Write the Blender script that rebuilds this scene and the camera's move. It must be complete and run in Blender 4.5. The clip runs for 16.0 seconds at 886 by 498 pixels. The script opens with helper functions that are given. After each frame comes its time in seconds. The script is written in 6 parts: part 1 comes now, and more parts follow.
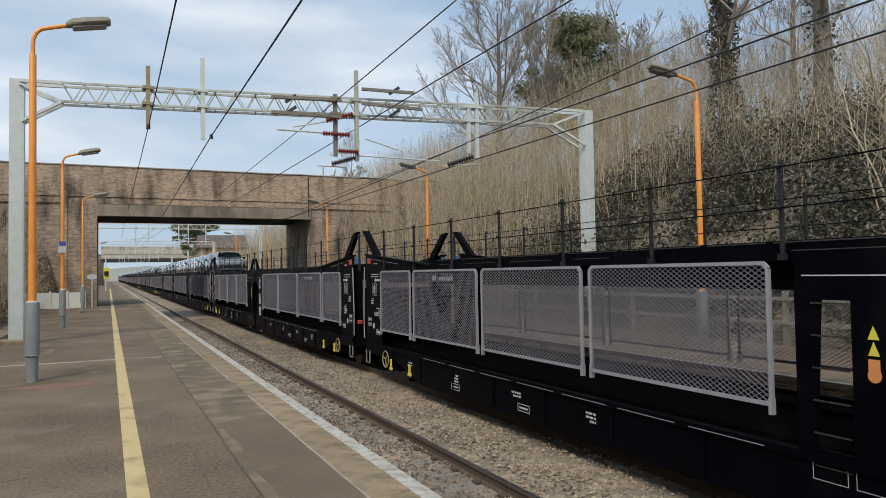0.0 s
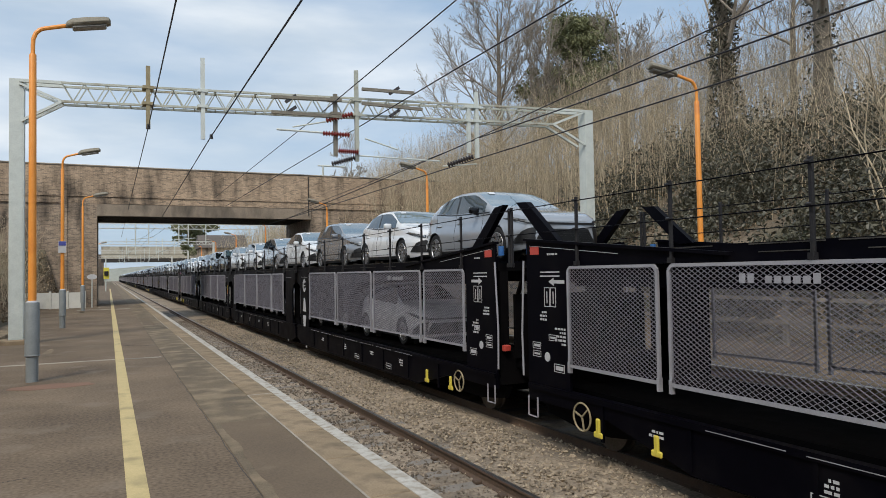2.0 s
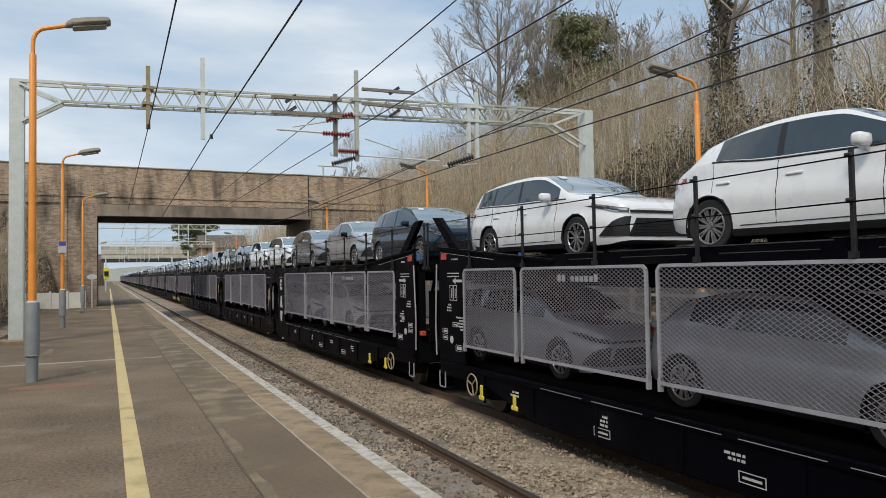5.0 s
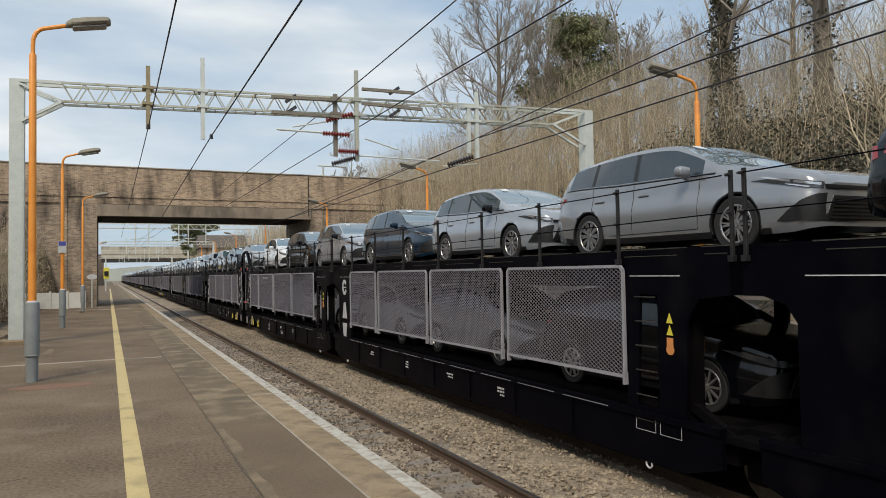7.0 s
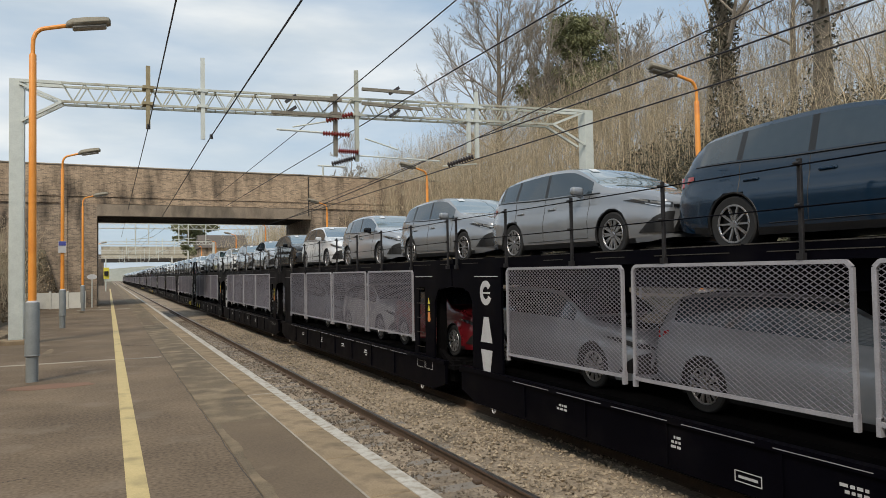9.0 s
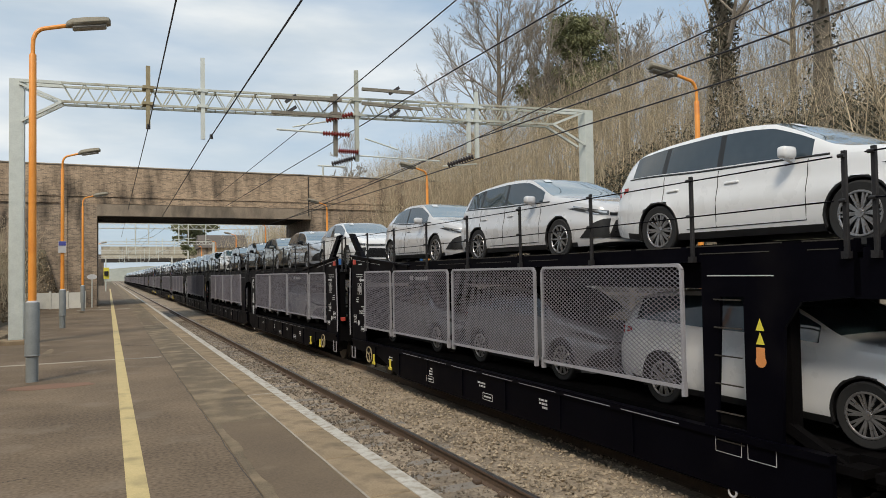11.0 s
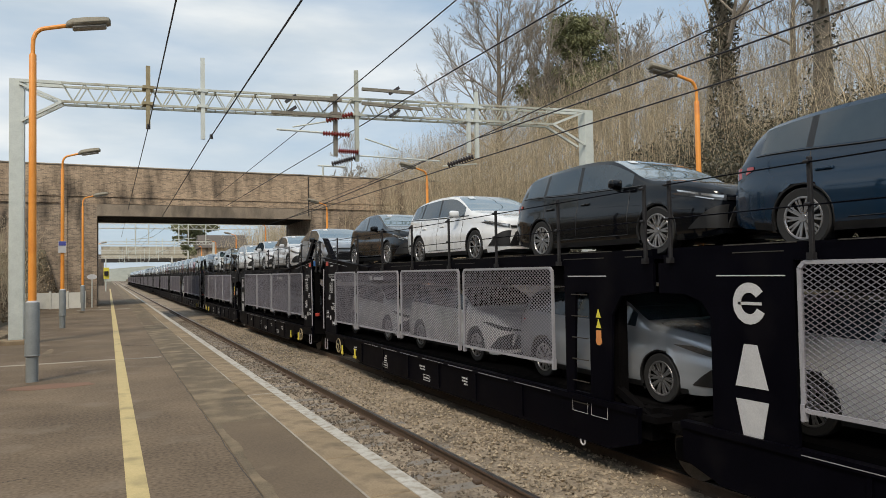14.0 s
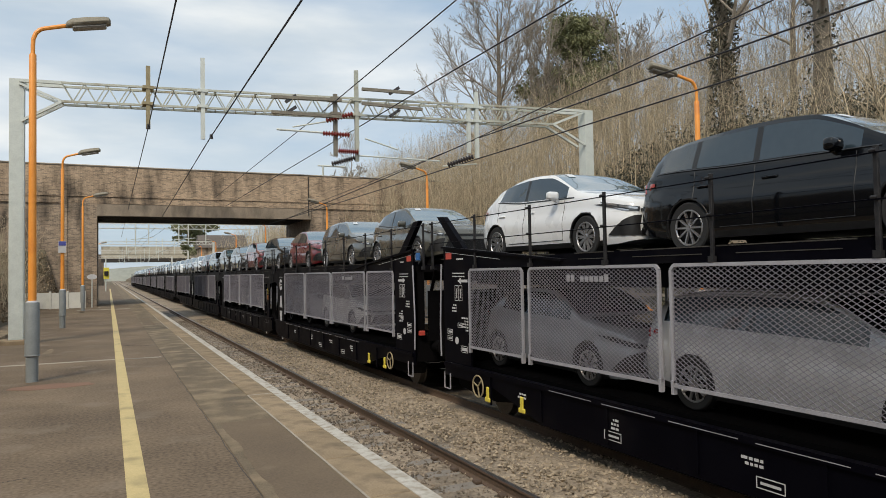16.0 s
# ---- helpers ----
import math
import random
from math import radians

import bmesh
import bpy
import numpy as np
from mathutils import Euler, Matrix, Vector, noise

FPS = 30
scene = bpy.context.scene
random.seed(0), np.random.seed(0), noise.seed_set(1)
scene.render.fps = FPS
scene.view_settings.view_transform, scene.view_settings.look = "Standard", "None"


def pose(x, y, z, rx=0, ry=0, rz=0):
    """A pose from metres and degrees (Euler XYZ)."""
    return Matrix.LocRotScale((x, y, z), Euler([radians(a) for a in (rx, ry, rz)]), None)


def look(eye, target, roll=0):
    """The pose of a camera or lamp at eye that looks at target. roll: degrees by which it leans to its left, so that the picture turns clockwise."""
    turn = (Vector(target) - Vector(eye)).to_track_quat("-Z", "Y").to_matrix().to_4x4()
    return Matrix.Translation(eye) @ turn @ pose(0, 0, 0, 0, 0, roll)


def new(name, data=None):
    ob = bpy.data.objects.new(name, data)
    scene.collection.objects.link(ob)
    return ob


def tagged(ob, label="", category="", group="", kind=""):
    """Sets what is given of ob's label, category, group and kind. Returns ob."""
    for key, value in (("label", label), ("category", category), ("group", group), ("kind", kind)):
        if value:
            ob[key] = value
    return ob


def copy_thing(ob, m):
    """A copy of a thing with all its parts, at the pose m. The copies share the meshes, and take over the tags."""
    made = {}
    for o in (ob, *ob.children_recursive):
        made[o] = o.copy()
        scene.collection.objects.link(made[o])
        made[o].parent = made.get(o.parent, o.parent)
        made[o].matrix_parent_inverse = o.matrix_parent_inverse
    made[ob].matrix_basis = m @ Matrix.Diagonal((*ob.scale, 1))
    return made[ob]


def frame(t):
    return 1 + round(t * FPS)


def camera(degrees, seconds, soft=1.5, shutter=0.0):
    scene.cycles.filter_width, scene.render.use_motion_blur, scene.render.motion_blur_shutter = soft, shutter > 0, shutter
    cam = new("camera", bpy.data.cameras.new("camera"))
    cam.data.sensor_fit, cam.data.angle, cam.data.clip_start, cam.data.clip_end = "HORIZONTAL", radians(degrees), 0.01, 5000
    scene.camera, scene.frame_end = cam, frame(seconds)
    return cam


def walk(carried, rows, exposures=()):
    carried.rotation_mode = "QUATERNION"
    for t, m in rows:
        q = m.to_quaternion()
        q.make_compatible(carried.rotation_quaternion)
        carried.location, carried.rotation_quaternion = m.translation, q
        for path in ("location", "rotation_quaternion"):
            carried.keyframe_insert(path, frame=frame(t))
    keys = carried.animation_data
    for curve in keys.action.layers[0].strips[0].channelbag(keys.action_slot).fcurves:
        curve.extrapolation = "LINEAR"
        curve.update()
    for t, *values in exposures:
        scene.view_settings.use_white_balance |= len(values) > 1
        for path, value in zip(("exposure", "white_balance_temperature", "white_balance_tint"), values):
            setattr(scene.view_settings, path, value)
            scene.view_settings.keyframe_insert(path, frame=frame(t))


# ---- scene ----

# camera on a tripod on the platform; x across the tracks, y along them, z = 0 is the platform
cam = camera(65.03, 16.0, soft=0.6)
EYE = (0.0, 0.0, 1.68)
AIM = (0.43372, 0.90044, 0.03326)
CAM_POSE = look(EYE, tuple(e + a * 10 for e, a in zip(EYE, AIM)), roll=-0.974)
walk(cam, [(0.0, CAM_POSE), (16.0, CAM_POSE)], exposures=[(0.0, 0.17, 6560, 9), (4.0, 0.18, 6620, 9), (7.0, 0.20, 6990, 9), (12.5, 0.22, 7080, 9), (16.0, 0.23, 7080, 9)])

# ---------------------------------------------------------------- light
SUN_DIR = Vector((-0.45, -0.50, 0.74)).normalized()
sun = bpy.data.lights.new("sun", "SUN")
sun.energy, sun.angle, sun.color = 1.9, radians(14), (1.0, 0.92, 0.80)
sun_ob = new("sun", sun)
sun_ob.matrix_world = look(SUN_DIR * 100, (0, 0, 0))

world = bpy.data.worlds.new("world")
scene.world = world
world.use_nodes = True
wn, wl = world.node_tree.nodes, world.node_tree.links
wn.clear()
w_out = wn.new("ShaderNodeOutputWorld")
w_bg = wn.new("ShaderNodeBackground")
w_sky = wn.new("ShaderNodeTexSky")
w_sky.sky_type, w_sky.sun_disc = "NISHITA", False
w_sky.sun_elevation, w_sky.sun_rotation = math.asin(SUN_DIR.z), math.atan2(SUN_DIR.x, SUN_DIR.y)
w_sky.air_density, w_sky.dust_density = 1.0, 1.5
w_scale = wn.new("ShaderNodeMixRGB")
w_scale.blend_type = "MULTIPLY"
w_scale.inputs[0].default_value, w_scale.inputs[2].default_value = 1.0, (0.085, 0.085, 0.085, 1)
w_co = wn.new("ShaderNodeTexCoord")
w_map = wn.new("ShaderNodeMapping")
w_map.inputs["Scale"].default_value = (1.2, 1.2, 4.6)
w_noise = wn.new("ShaderNodeTexNoise")
w_noise.inputs["Scale"].default_value, w_noise.inputs["Detail"].default_value = 1.7, 6
w_noise.inputs["Roughness"].default_value = 0.52
w_ramp = wn.new("ShaderNodeValToRGB")
w_ramp.color_ramp.elements[0].position, w_ramp.color_ramp.elements[1].position = 0.36, 0.70
w_tone = wn.new("ShaderNodeTexNoise")
w_tone.inputs["Scale"].default_value, w_tone.inputs["Detail"].default_value = 2.6, 5
w_cloud = wn.new("ShaderNodeValToRGB")
w_cloud.color_ramp.elements[0].position, w_cloud.color_ramp.elements[0].color = 0.3, (0.40, 0.485, 0.575, 1)
w_cloud.color_ramp.elements[1].position, w_cloud.color_ramp.elements[1].color = 0.70, (0.80, 0.83, 0.86, 1)
w_mix = wn.new("ShaderNodeMixRGB")
w_blue = wn.new("ShaderNodeMixRGB")
w_blue.inputs[0].default_value = 0.72
w_blue.inputs[2].default_value = (0.37, 0.50, 0.67, 1)
wl.new(w_co.outputs["Generated"], w_map.inputs["Vector"])
wl.new(w_map.outputs[0], w_noise.inputs["Vector"])
wl.new(w_map.outputs[0], w_tone.inputs["Vector"])
wl.new(w_noise.outputs["Fac"], w_ramp.inputs[0])
wl.new(w_tone.outputs["Fac"], w_cloud.inputs[0])
wl.new(w_sky.outputs[0], w_scale.inputs[1])
wl.new(w_scale.outputs[0], w_blue.inputs[1])
wl.new(w_ramp.outputs[0], w_mix.inputs[0])
wl.new(w_blue.outputs[0], w_mix.inputs[1])
wl.new(w_cloud.outputs[0], w_mix.inputs[2])
wl.new(w_mix.outputs[0], w_bg.inputs["Color"])
w_bg.inputs["Strength"].default_value = 1.12
wl.new(w_bg.outputs[0], w_out.inputs["Surface"])


# ---------------------------------------------------------------- materials
def mat(name, dark, light=None, rough=0.8, metal=0.0, scale=6.0, fine=60.0, bump=0.2, bump_dist=0.01, coat=0.0,
        rough_var=0.15, spread=(0.3, 0.7), stretch=(1, 1, 1), stain=None, stain_scale=1.2, stain_at=(0.55, 0.7), per="", spec=0.5, streak=1.0):
    """Two scales of noise between two colours, stains of a third, relief, and uneven gloss."""
    light = light or dark
    m = bpy.data.materials.new(name)
    m.use_nodes = True
    n, l = m.node_tree.nodes, m.node_tree.links
    b = n["Principled BSDF"]
    co = n.new("ShaderNodeTexCoord")
    mp = n.new("ShaderNodeMapping")
    mp.inputs["Scale"].default_value = stretch
    l.new(co.outputs["Object"], mp.inputs["Vector"])
    big, small = n.new("ShaderNodeTexNoise"), n.new("ShaderNodeTexNoise")
    big.inputs["Scale"].default_value, big.inputs["Detail"].default_value = scale, 5
    small.inputs["Scale"].default_value, small.inputs["Detail"].default_value = fine, 3
    for t in (big, small):
        l.new(mp.outputs[0], t.inputs["Vector"])
    add = n.new("ShaderNodeMath")
    add.operation = "MULTIPLY_ADD"
    add.inputs[1].default_value = 0.5
    half = n.new("ShaderNodeMath")
    half.operation = "MULTIPLY"
    half.inputs[1].default_value = 0.5
    l.new(big.outputs["Fac"], half.inputs[0])
    l.new(small.outputs["Fac"], add.inputs[0])
    l.new(half.outputs[0], add.inputs[2])
    ramp = n.new("ShaderNodeValToRGB")
    ramp.color_ramp.elements[0].position, ramp.color_ramp.elements[1].position = spread
    ramp.color_ramp.elements[0].color, ramp.color_ramp.elements[1].color = (*dark, 1), (*light, 1)
    l.new(add.outputs[0], ramp.inputs[0])
    colour = ramp.outputs[0]
    if stain:
        sn = n.new("ShaderNodeTexNoise")
        sn.inputs["Scale"].default_value, sn.inputs["Detail"].default_value = stain_scale, 6
        sr = n.new("ShaderNodeValToRGB")
        sr.color_ramp.elements[0].position, sr.color_ramp.elements[1].position = stain_at
        mix = n.new("ShaderNodeMixRGB")
        mix.inputs[2].default_value = (*stain, 1)
        sm = n.new("ShaderNodeMapping")
        sm.inputs["Scale"].default_value = (1, 1, streak)
        l.new(co.outputs["Object"], sm.inputs["Vector"])
        l.new(sm.outputs[0], sn.inputs["Vector"])
        l.new(sn.outputs["Fac"], sr.inputs[0])
        l.new(sr.outputs[0], mix.inputs[0])
        l.new(colour, mix.inputs[1])
        colour = mix.outputs[0]
    if per:
        hsv = n.new("ShaderNodeHueSaturation")
        src = n.new("ShaderNodeObjectInfo") if per == "object" else n.new("ShaderNodeNewGeometry")
        rng = n.new("ShaderNodeMapRange")
        rng.inputs[3].default_value, rng.inputs[4].default_value = (0.86, 1.14) if per == "object" else (0.5, 1.4)
        l.new(src.outputs["Random" if per == "object" else "Random Per Island"], rng.inputs[0])
        l.new(rng.outputs[0], hsv.inputs["Value"])
        l.new(colour, hsv.inputs["Color"])
        colour = hsv.outputs[0]
    l.new(colour, b.inputs["Base Color"])
    rr = n.new("ShaderNodeMapRange")
    rr.inputs[3].default_value, rr.inputs[4].default_value = max(rough - rough_var, 0.02), min(rough + rough_var, 1)
    l.new(big.outputs["Fac"], rr.inputs[0])
    l.new(rr.outputs[0], b.inputs["Roughness"])
    b.inputs["Metallic"].default_value = metal
    b.inputs["Coat Weight"].default_value = coat
    b.inputs["Coat Roughness"].default_value = 0.05
    b.inputs["Specular IOR Level"].default_value = spec
    if bump:
        bp = n.new("ShaderNodeBump")
        bp.inputs["Strength"].default_value, bp.inputs["Distance"].default_value = bump, bump_dist
        l.new(add.outputs[0], bp.inputs["Height"])
        l.new(bp.outputs[0], b.inputs["Normal"])
    return m


M_ASPHALT = mat("platform_asphalt", (0.102, 0.073, 0.049), (0.238, 0.178, 0.124), 0.8, spread=(0.37, 0.63), scale=0.6, fine=28, bump=0.35, bump_dist=0.004,
                stain=(0.235, 0.188, 0.142), stain_scale=1.5, stain_at=(0.56, 0.78), spec=0.2)
M_STRIP = mat("patched_asphalt", (0.105, 0.080, 0.054), (0.20, 0.155, 0.105), 0.75, spread=(0.38, 0.62), scale=1.0, fine=70, bump=0.4, bump_dist=0.003,
              stain=(0.31, 0.238, 0.155), stain_scale=1.9, stain_at=(0.47, 0.72), spec=0.2)
M_SEALED = mat("smooth_sealed_asphalt", (0.125, 0.092, 0.064), (0.205, 0.155, 0.108), 0.85, scale=1.1, fine=50, bump=0.3, bump_dist=0.002, spec=0.2,
               stain=(0.24, 0.185, 0.13), stain_scale=1.4, stain_at=(0.6, 0.75))
M_RED_PATCH = mat("reddish_repair", (0.16, 0.085, 0.055), (0.26, 0.15, 0.10), 0.85, scale=3, fine=60, bump=0.3)
M_COPING = mat("coping_concrete", (0.225, 0.165, 0.105), (0.39, 0.30, 0.20), 0.88, scale=2.2, fine=70, bump=0.5, bump_dist=0.004,
               stain=(0.13, 0.100, 0.070), stain_scale=3.2, stain_at=(0.44, 0.74), per="object", spec=0.2)
M_YELLOW_LINE = mat("worn_yellow_paint", (0.50, 0.385, 0.17), (0.66, 0.52, 0.26), 0.7, scale=3, fine=80, bump=0.2,
                    stain=(0.32, 0.25, 0.13), stain_scale=2.2, stain_at=(0.55, 0.75))
M_WHITE_LINE = mat("worn_white_paint", (0.40, 0.375, 0.33), (0.60, 0.565, 0.51), 0.7, scale=3, fine=80, bump=0.2,
                   stain=(0.30, 0.25, 0.19), stain_scale=9, stain_at=(0.46, 0.66))
M_BALLAST = mat("ballast_stone", (0.165, 0.128, 0.092), (0.46, 0.37, 0.275), 0.9, scale=4, fine=22, bump=0.8, bump_dist=0.03,
                stain=(0.10, 0.085, 0.07), stain_scale=0.5, stain_at=(0.5, 0.7), spread=(0.35, 0.65))
M_STONE = mat("loose_ballast_stone", (0.19, 0.152, 0.11), (0.44, 0.36, 0.265), 0.9, scale=12, fine=60, bump=0.4, per="island")
M_STONE_DARK = mat("grimy_ballast_stone", (0.115, 0.092, 0.07), (0.27, 0.22, 0.17), 0.9, scale=12, fine=60, bump=0.4, per="island")
M_RAIL_SIDE = mat("rusty_rail", (0.06, 0.04, 0.028), (0.14, 0.09, 0.06), 0.75, scale=8, fine=60, bump=0.3)
M_RAIL_TOP = mat("rail_running_top", (0.20, 0.18, 0.17), (0.33, 0.31, 0.30), 0.35, metal=0.9, scale=6, fine=40, bump=0.05)
M_SLEEPER = mat("concrete_sleeper", (0.16, 0.14, 0.12), (0.28, 0.25, 0.22), 0.9, scale=5, fine=50, bump=0.4)
M_BRICK_FAR = mat("sooty_brick_wall", (0.075, 0.058, 0.047), (0.18, 0.14, 0.11), 0.9, scale=0.9, fine=14, bump=0.4,
                  stain=(0.045, 0.04, 0.036), stain_scale=0.35, stain_at=(0.48, 0.7), per="island")
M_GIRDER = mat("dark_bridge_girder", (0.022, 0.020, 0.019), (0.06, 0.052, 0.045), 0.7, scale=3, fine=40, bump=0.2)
M_CONCRETE = mat("stained_concrete", (0.27, 0.235, 0.19), (0.46, 0.40, 0.33), 0.9, scale=1.2, fine=30, bump=0.4,
                 stain=(0.10, 0.09, 0.078), stain_scale=0.8, stain_at=(0.5, 0.7))
M_BEAM = mat("weathered_beam_concrete", (0.215, 0.172, 0.130), (0.40, 0.325, 0.25), 0.9, scale=1.2, fine=30, bump=0.4,
             stain=(0.07, 0.06, 0.05), stain_scale=0.8, stain_at=(0.47, 0.68), streak=0.35)
M_GALV = mat("galvanised_steel", (0.54, 0.575, 0.545), (0.72, 0.755, 0.715), 0.6, metal=0.1, scale=4, fine=40, bump=0.08)
M_GALV_WARM = mat("weathered_galvanised_steel", (0.40, 0.41, 0.35), (0.57, 0.58, 0.51), 0.6, metal=0.2, scale=4, fine=40, bump=0.08,
                  stain=(0.30, 0.22, 0.12), stain_scale=3, stain_at=(0.58, 0.75))
M_ARM = mat("dull_steel_arm", (0.15, 0.135, 0.11), (0.27, 0.245, 0.20), 0.7, scale=5, fine=50, bump=0.1)
M_RUST = mat("rust_stained_bracket", (0.25, 0.20, 0.11), (0.40, 0.34, 0.22), 0.75, scale=5, fine=50, bump=0.2)
M_ORANGE = mat("orange_lamp_paint", (0.86, 0.30, 0.045), (0.94, 0.38, 0.075), 0.42, scale=3, fine=40, bump=0.04,
               stain=(0.62, 0.19, 0.04), stain_scale=1.6, stain_at=(0.55, 0.75))
M_SLEEVE = mat("grey_post_sleeve", (0.19, 0.208, 0.212), (0.28, 0.30, 0.305), 0.5, scale=4, fine=50, bump=0.06)
M_LANTERN = mat("mossy_lantern_shell", (0.17, 0.15, 0.11), (0.33, 0.30, 0.24), 0.6, scale=9, fine=50, bump=0.15)
M_LENS = mat("lantern_lens", (0.20, 0.19, 0.17), (0.28, 0.27, 0.25), 0.25, scale=9, fine=50, bump=0)
M_WIRE = mat("dark_copper_wire", (0.035, 0.035, 0.042), (0.06, 0.058, 0.062), 0.6, metal=0.4, scale=5, fine=50, bump=0)
M_INSUL = mat("red_brown_insulator", (0.17, 0.025, 0.022), (0.27, 0.05, 0.04), 0.25, scale=9, fine=50, bump=0)
M_INSUL_DARK = mat("dark_insulator", (0.03, 0.025, 0.025), (0.07, 0.06, 0.06), 0.25, scale=9, fine=50, bump=0)
M_WAGON = mat("black_wagon_paint", (0.0014, 0.0013, 0.0031), (0.003, 0.0029, 0.0056), 0.42, spec=0.045, scale=2, fine=40, bump=0.05,
              stain=(0.007, 0.0065, 0.008), stain_scale=1.6, stain_at=(0.55, 0.8))
M_POST = mat("worn_dark_steel_post", (0.010, 0.010, 0.013), (0.034, 0.032, 0.033), 0.5, scale=7, fine=40, bump=0.1, spec=0.3)
M_WAGON_DIRTY = mat("grimy_underframe", (0.0028, 0.0026, 0.0032), (0.006, 0.0055, 0.006), 0.85, spec=0.05, scale=3, fine=40, bump=0.3)
M_MESH = mat("galvanised_wire_panel", (0.215, 0.21, 0.252), (0.355, 0.342, 0.395), 0.5, metal=0.3, scale=5, fine=60, bump=0.05)
M_FRAME = mat("grey_panel_frame", (0.31, 0.31, 0.345), (0.47, 0.46, 0.50), 0.5, metal=0.2, scale=5, fine=60, bump=0.08)
M_WHITE = mat("white_marking", (0.46, 0.46, 0.48), (0.62, 0.62, 0.63), 0.5, scale=6, fine=60, bump=0.03)
M_YELLOW = mat("yellow_fitting", (0.62, 0.50, 0.05), (0.75, 0.62, 0.10), 0.5, scale=8, fine=60, bump=0.05)
M_SIGN_Y = mat("yellow_warning_sign", (0.72, 0.62, 0.06), (0.80, 0.70, 0.10), 0.4, scale=8, fine=60, bump=0)
M_SIGN_O = mat("orange_warning_sign", (0.70, 0.26, 0.08), (0.78, 0.33, 0.12), 0.4, scale=8, fine=60, bump=0)
M_SIGN_B = mat("blue_warning_sign", (0.06, 0.07, 0.30), (0.09, 0.10, 0.38), 0.4, scale=8, fine=60, bump=0)
M_SIGN_R = mat("red_plate", (0.48, 0.05, 0.04), (0.60, 0.10, 0.07), 0.45, scale=8, fine=60, bump=0)
M_BLUE_CAP = mat("blue_hose_cap", (0.03, 0.12, 0.35), (0.05, 0.18, 0.45), 0.45, scale=8, fine=60, bump=0)
M_STEEL = mat("worn_wheel_steel", (0.05, 0.045, 0.04), (0.13, 0.12, 0.11), 0.5, metal=0.6, scale=8, fine=60, bump=0.1)
M_TYRE = mat("tyre_rubber", (0.012, 0.012, 0.013), (0.026, 0.026, 0.027), 0.8, scale=8, fine=80, bump=0.1)
M_RIM = mat("machined_alloy_rim", (0.36, 0.36, 0.38), (0.52, 0.52, 0.54), 0.3, metal=0.8, scale=8, fine=60, bump=0)
M_BLACK = mat("black_trim", (0.010, 0.010, 0.011), (0.018, 0.018, 0.019), 0.4, scale=8, fine=60, bump=0.03)
M_GLASS = mat("tinted_car_glass", (0.022, 0.036, 0.050), (0.030, 0.046, 0.060), 0.04, scale=2, fine=9, bump=0, rough_var=0.02, coat=0.2, spec=0.6)
M_GLASS.node_tree.nodes["Principled BSDF"].inputs["IOR"].default_value = 1.6
# the windscreen's blue base colour stands in for reflected sky
M_SCREEN = mat("windscreen_glass", (0.075, 0.130, 0.160), (0.10, 0.162, 0.195), 0.04, scale=2, fine=9, bump=0, rough_var=0.02, coat=1.0, spec=1.0)
M_SCREEN.node_tree.nodes["Principled BSDF"].inputs["IOR"].default_value = 2.4
M_CHROME = mat("headlamp_reflector", (0.45, 0.47, 0.50), (0.75, 0.77, 0.80), 0.12, metal=0.7, scale=14, fine=60, bump=0, coat=1.0)
M_LAMP = mat("dark_lamp_glass", (0.03, 0.034, 0.04), (0.07, 0.075, 0.085), 0.08, scale=20, fine=60, bump=0, coat=1.0)
M_TAIL = mat("tail_lamp_red", (0.35, 0.012, 0.018), (0.50, 0.03, 0.03), 0.12, scale=14, fine=60, bump=0, coat=1.0)
M_FILM = mat("white_delivery_film", (0.60, 0.63, 0.66), (0.72, 0.75, 0.78), 0.35, scale=5, fine=30, bump=0.05)
M_SOIL = mat("leaf_littered_bank", (0.095, 0.072, 0.050), (0.24, 0.187, 0.130), 0.95, scale=0.8, fine=9, bump=0.9, bump_dist=0.12,
             stain=(0.07, 0.075, 0.04), stain_scale=0.35, stain_at=(0.5, 0.66))
M_STEM = mat("bare_sapling_bark", (0.35, 0.28, 0.185), (0.68, 0.57, 0.41), 0.85, scale=3, fine=30, bump=0.1, per="island")
M_BARK = mat("grey_brown_bark", (0.19, 0.162, 0.13), (0.40, 0.35, 0.29), 0.9, scale=4, fine=30, bump=0.6, bump_dist=0.02)
M_TRUNK = mat("dark_trunk_bark", (0.105, 0.088, 0.068), (0.235, 0.20, 0.16), 0.9, scale=4, fine=30, bump=0.7, bump_dist=0.02)
M_IVY = mat("dark_ivy_leaf", (0.042, 0.042, 0.026), (0.122, 0.113, 0.076), 0.45, scale=4, fine=30, bump=0.1, per="island")
M_NEEDLE = mat("pine_foliage", (0.12, 0.135, 0.068), (0.31, 0.32, 0.165), 0.7, scale=3, fine=30, bump=0.1, per="island")
M_FENCE = mat("pale_grey_fence", (0.55, 0.545, 0.50), (0.72, 0.71, 0.66), 0.7, scale=3, fine=40, bump=0.1)
M_PALE = mat("pale_tan_concrete", (0.42, 0.38, 0.30), (0.66, 0.60, 0.49), 0.85, scale=0.5, fine=6, bump=0.1,
             stain=(0.24, 0.205, 0.155), stain_scale=0.5, stain_at=(0.5, 0.7))
# distance haze is put into this pale grey-green colour
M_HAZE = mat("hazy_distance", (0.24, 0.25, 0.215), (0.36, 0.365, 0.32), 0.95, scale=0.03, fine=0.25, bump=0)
M_ROOF = mat("slate_roof", (0.09, 0.075, 0.065), (0.16, 0.135, 0.115), 0.8, scale=2, fine=30, bump=0.3)
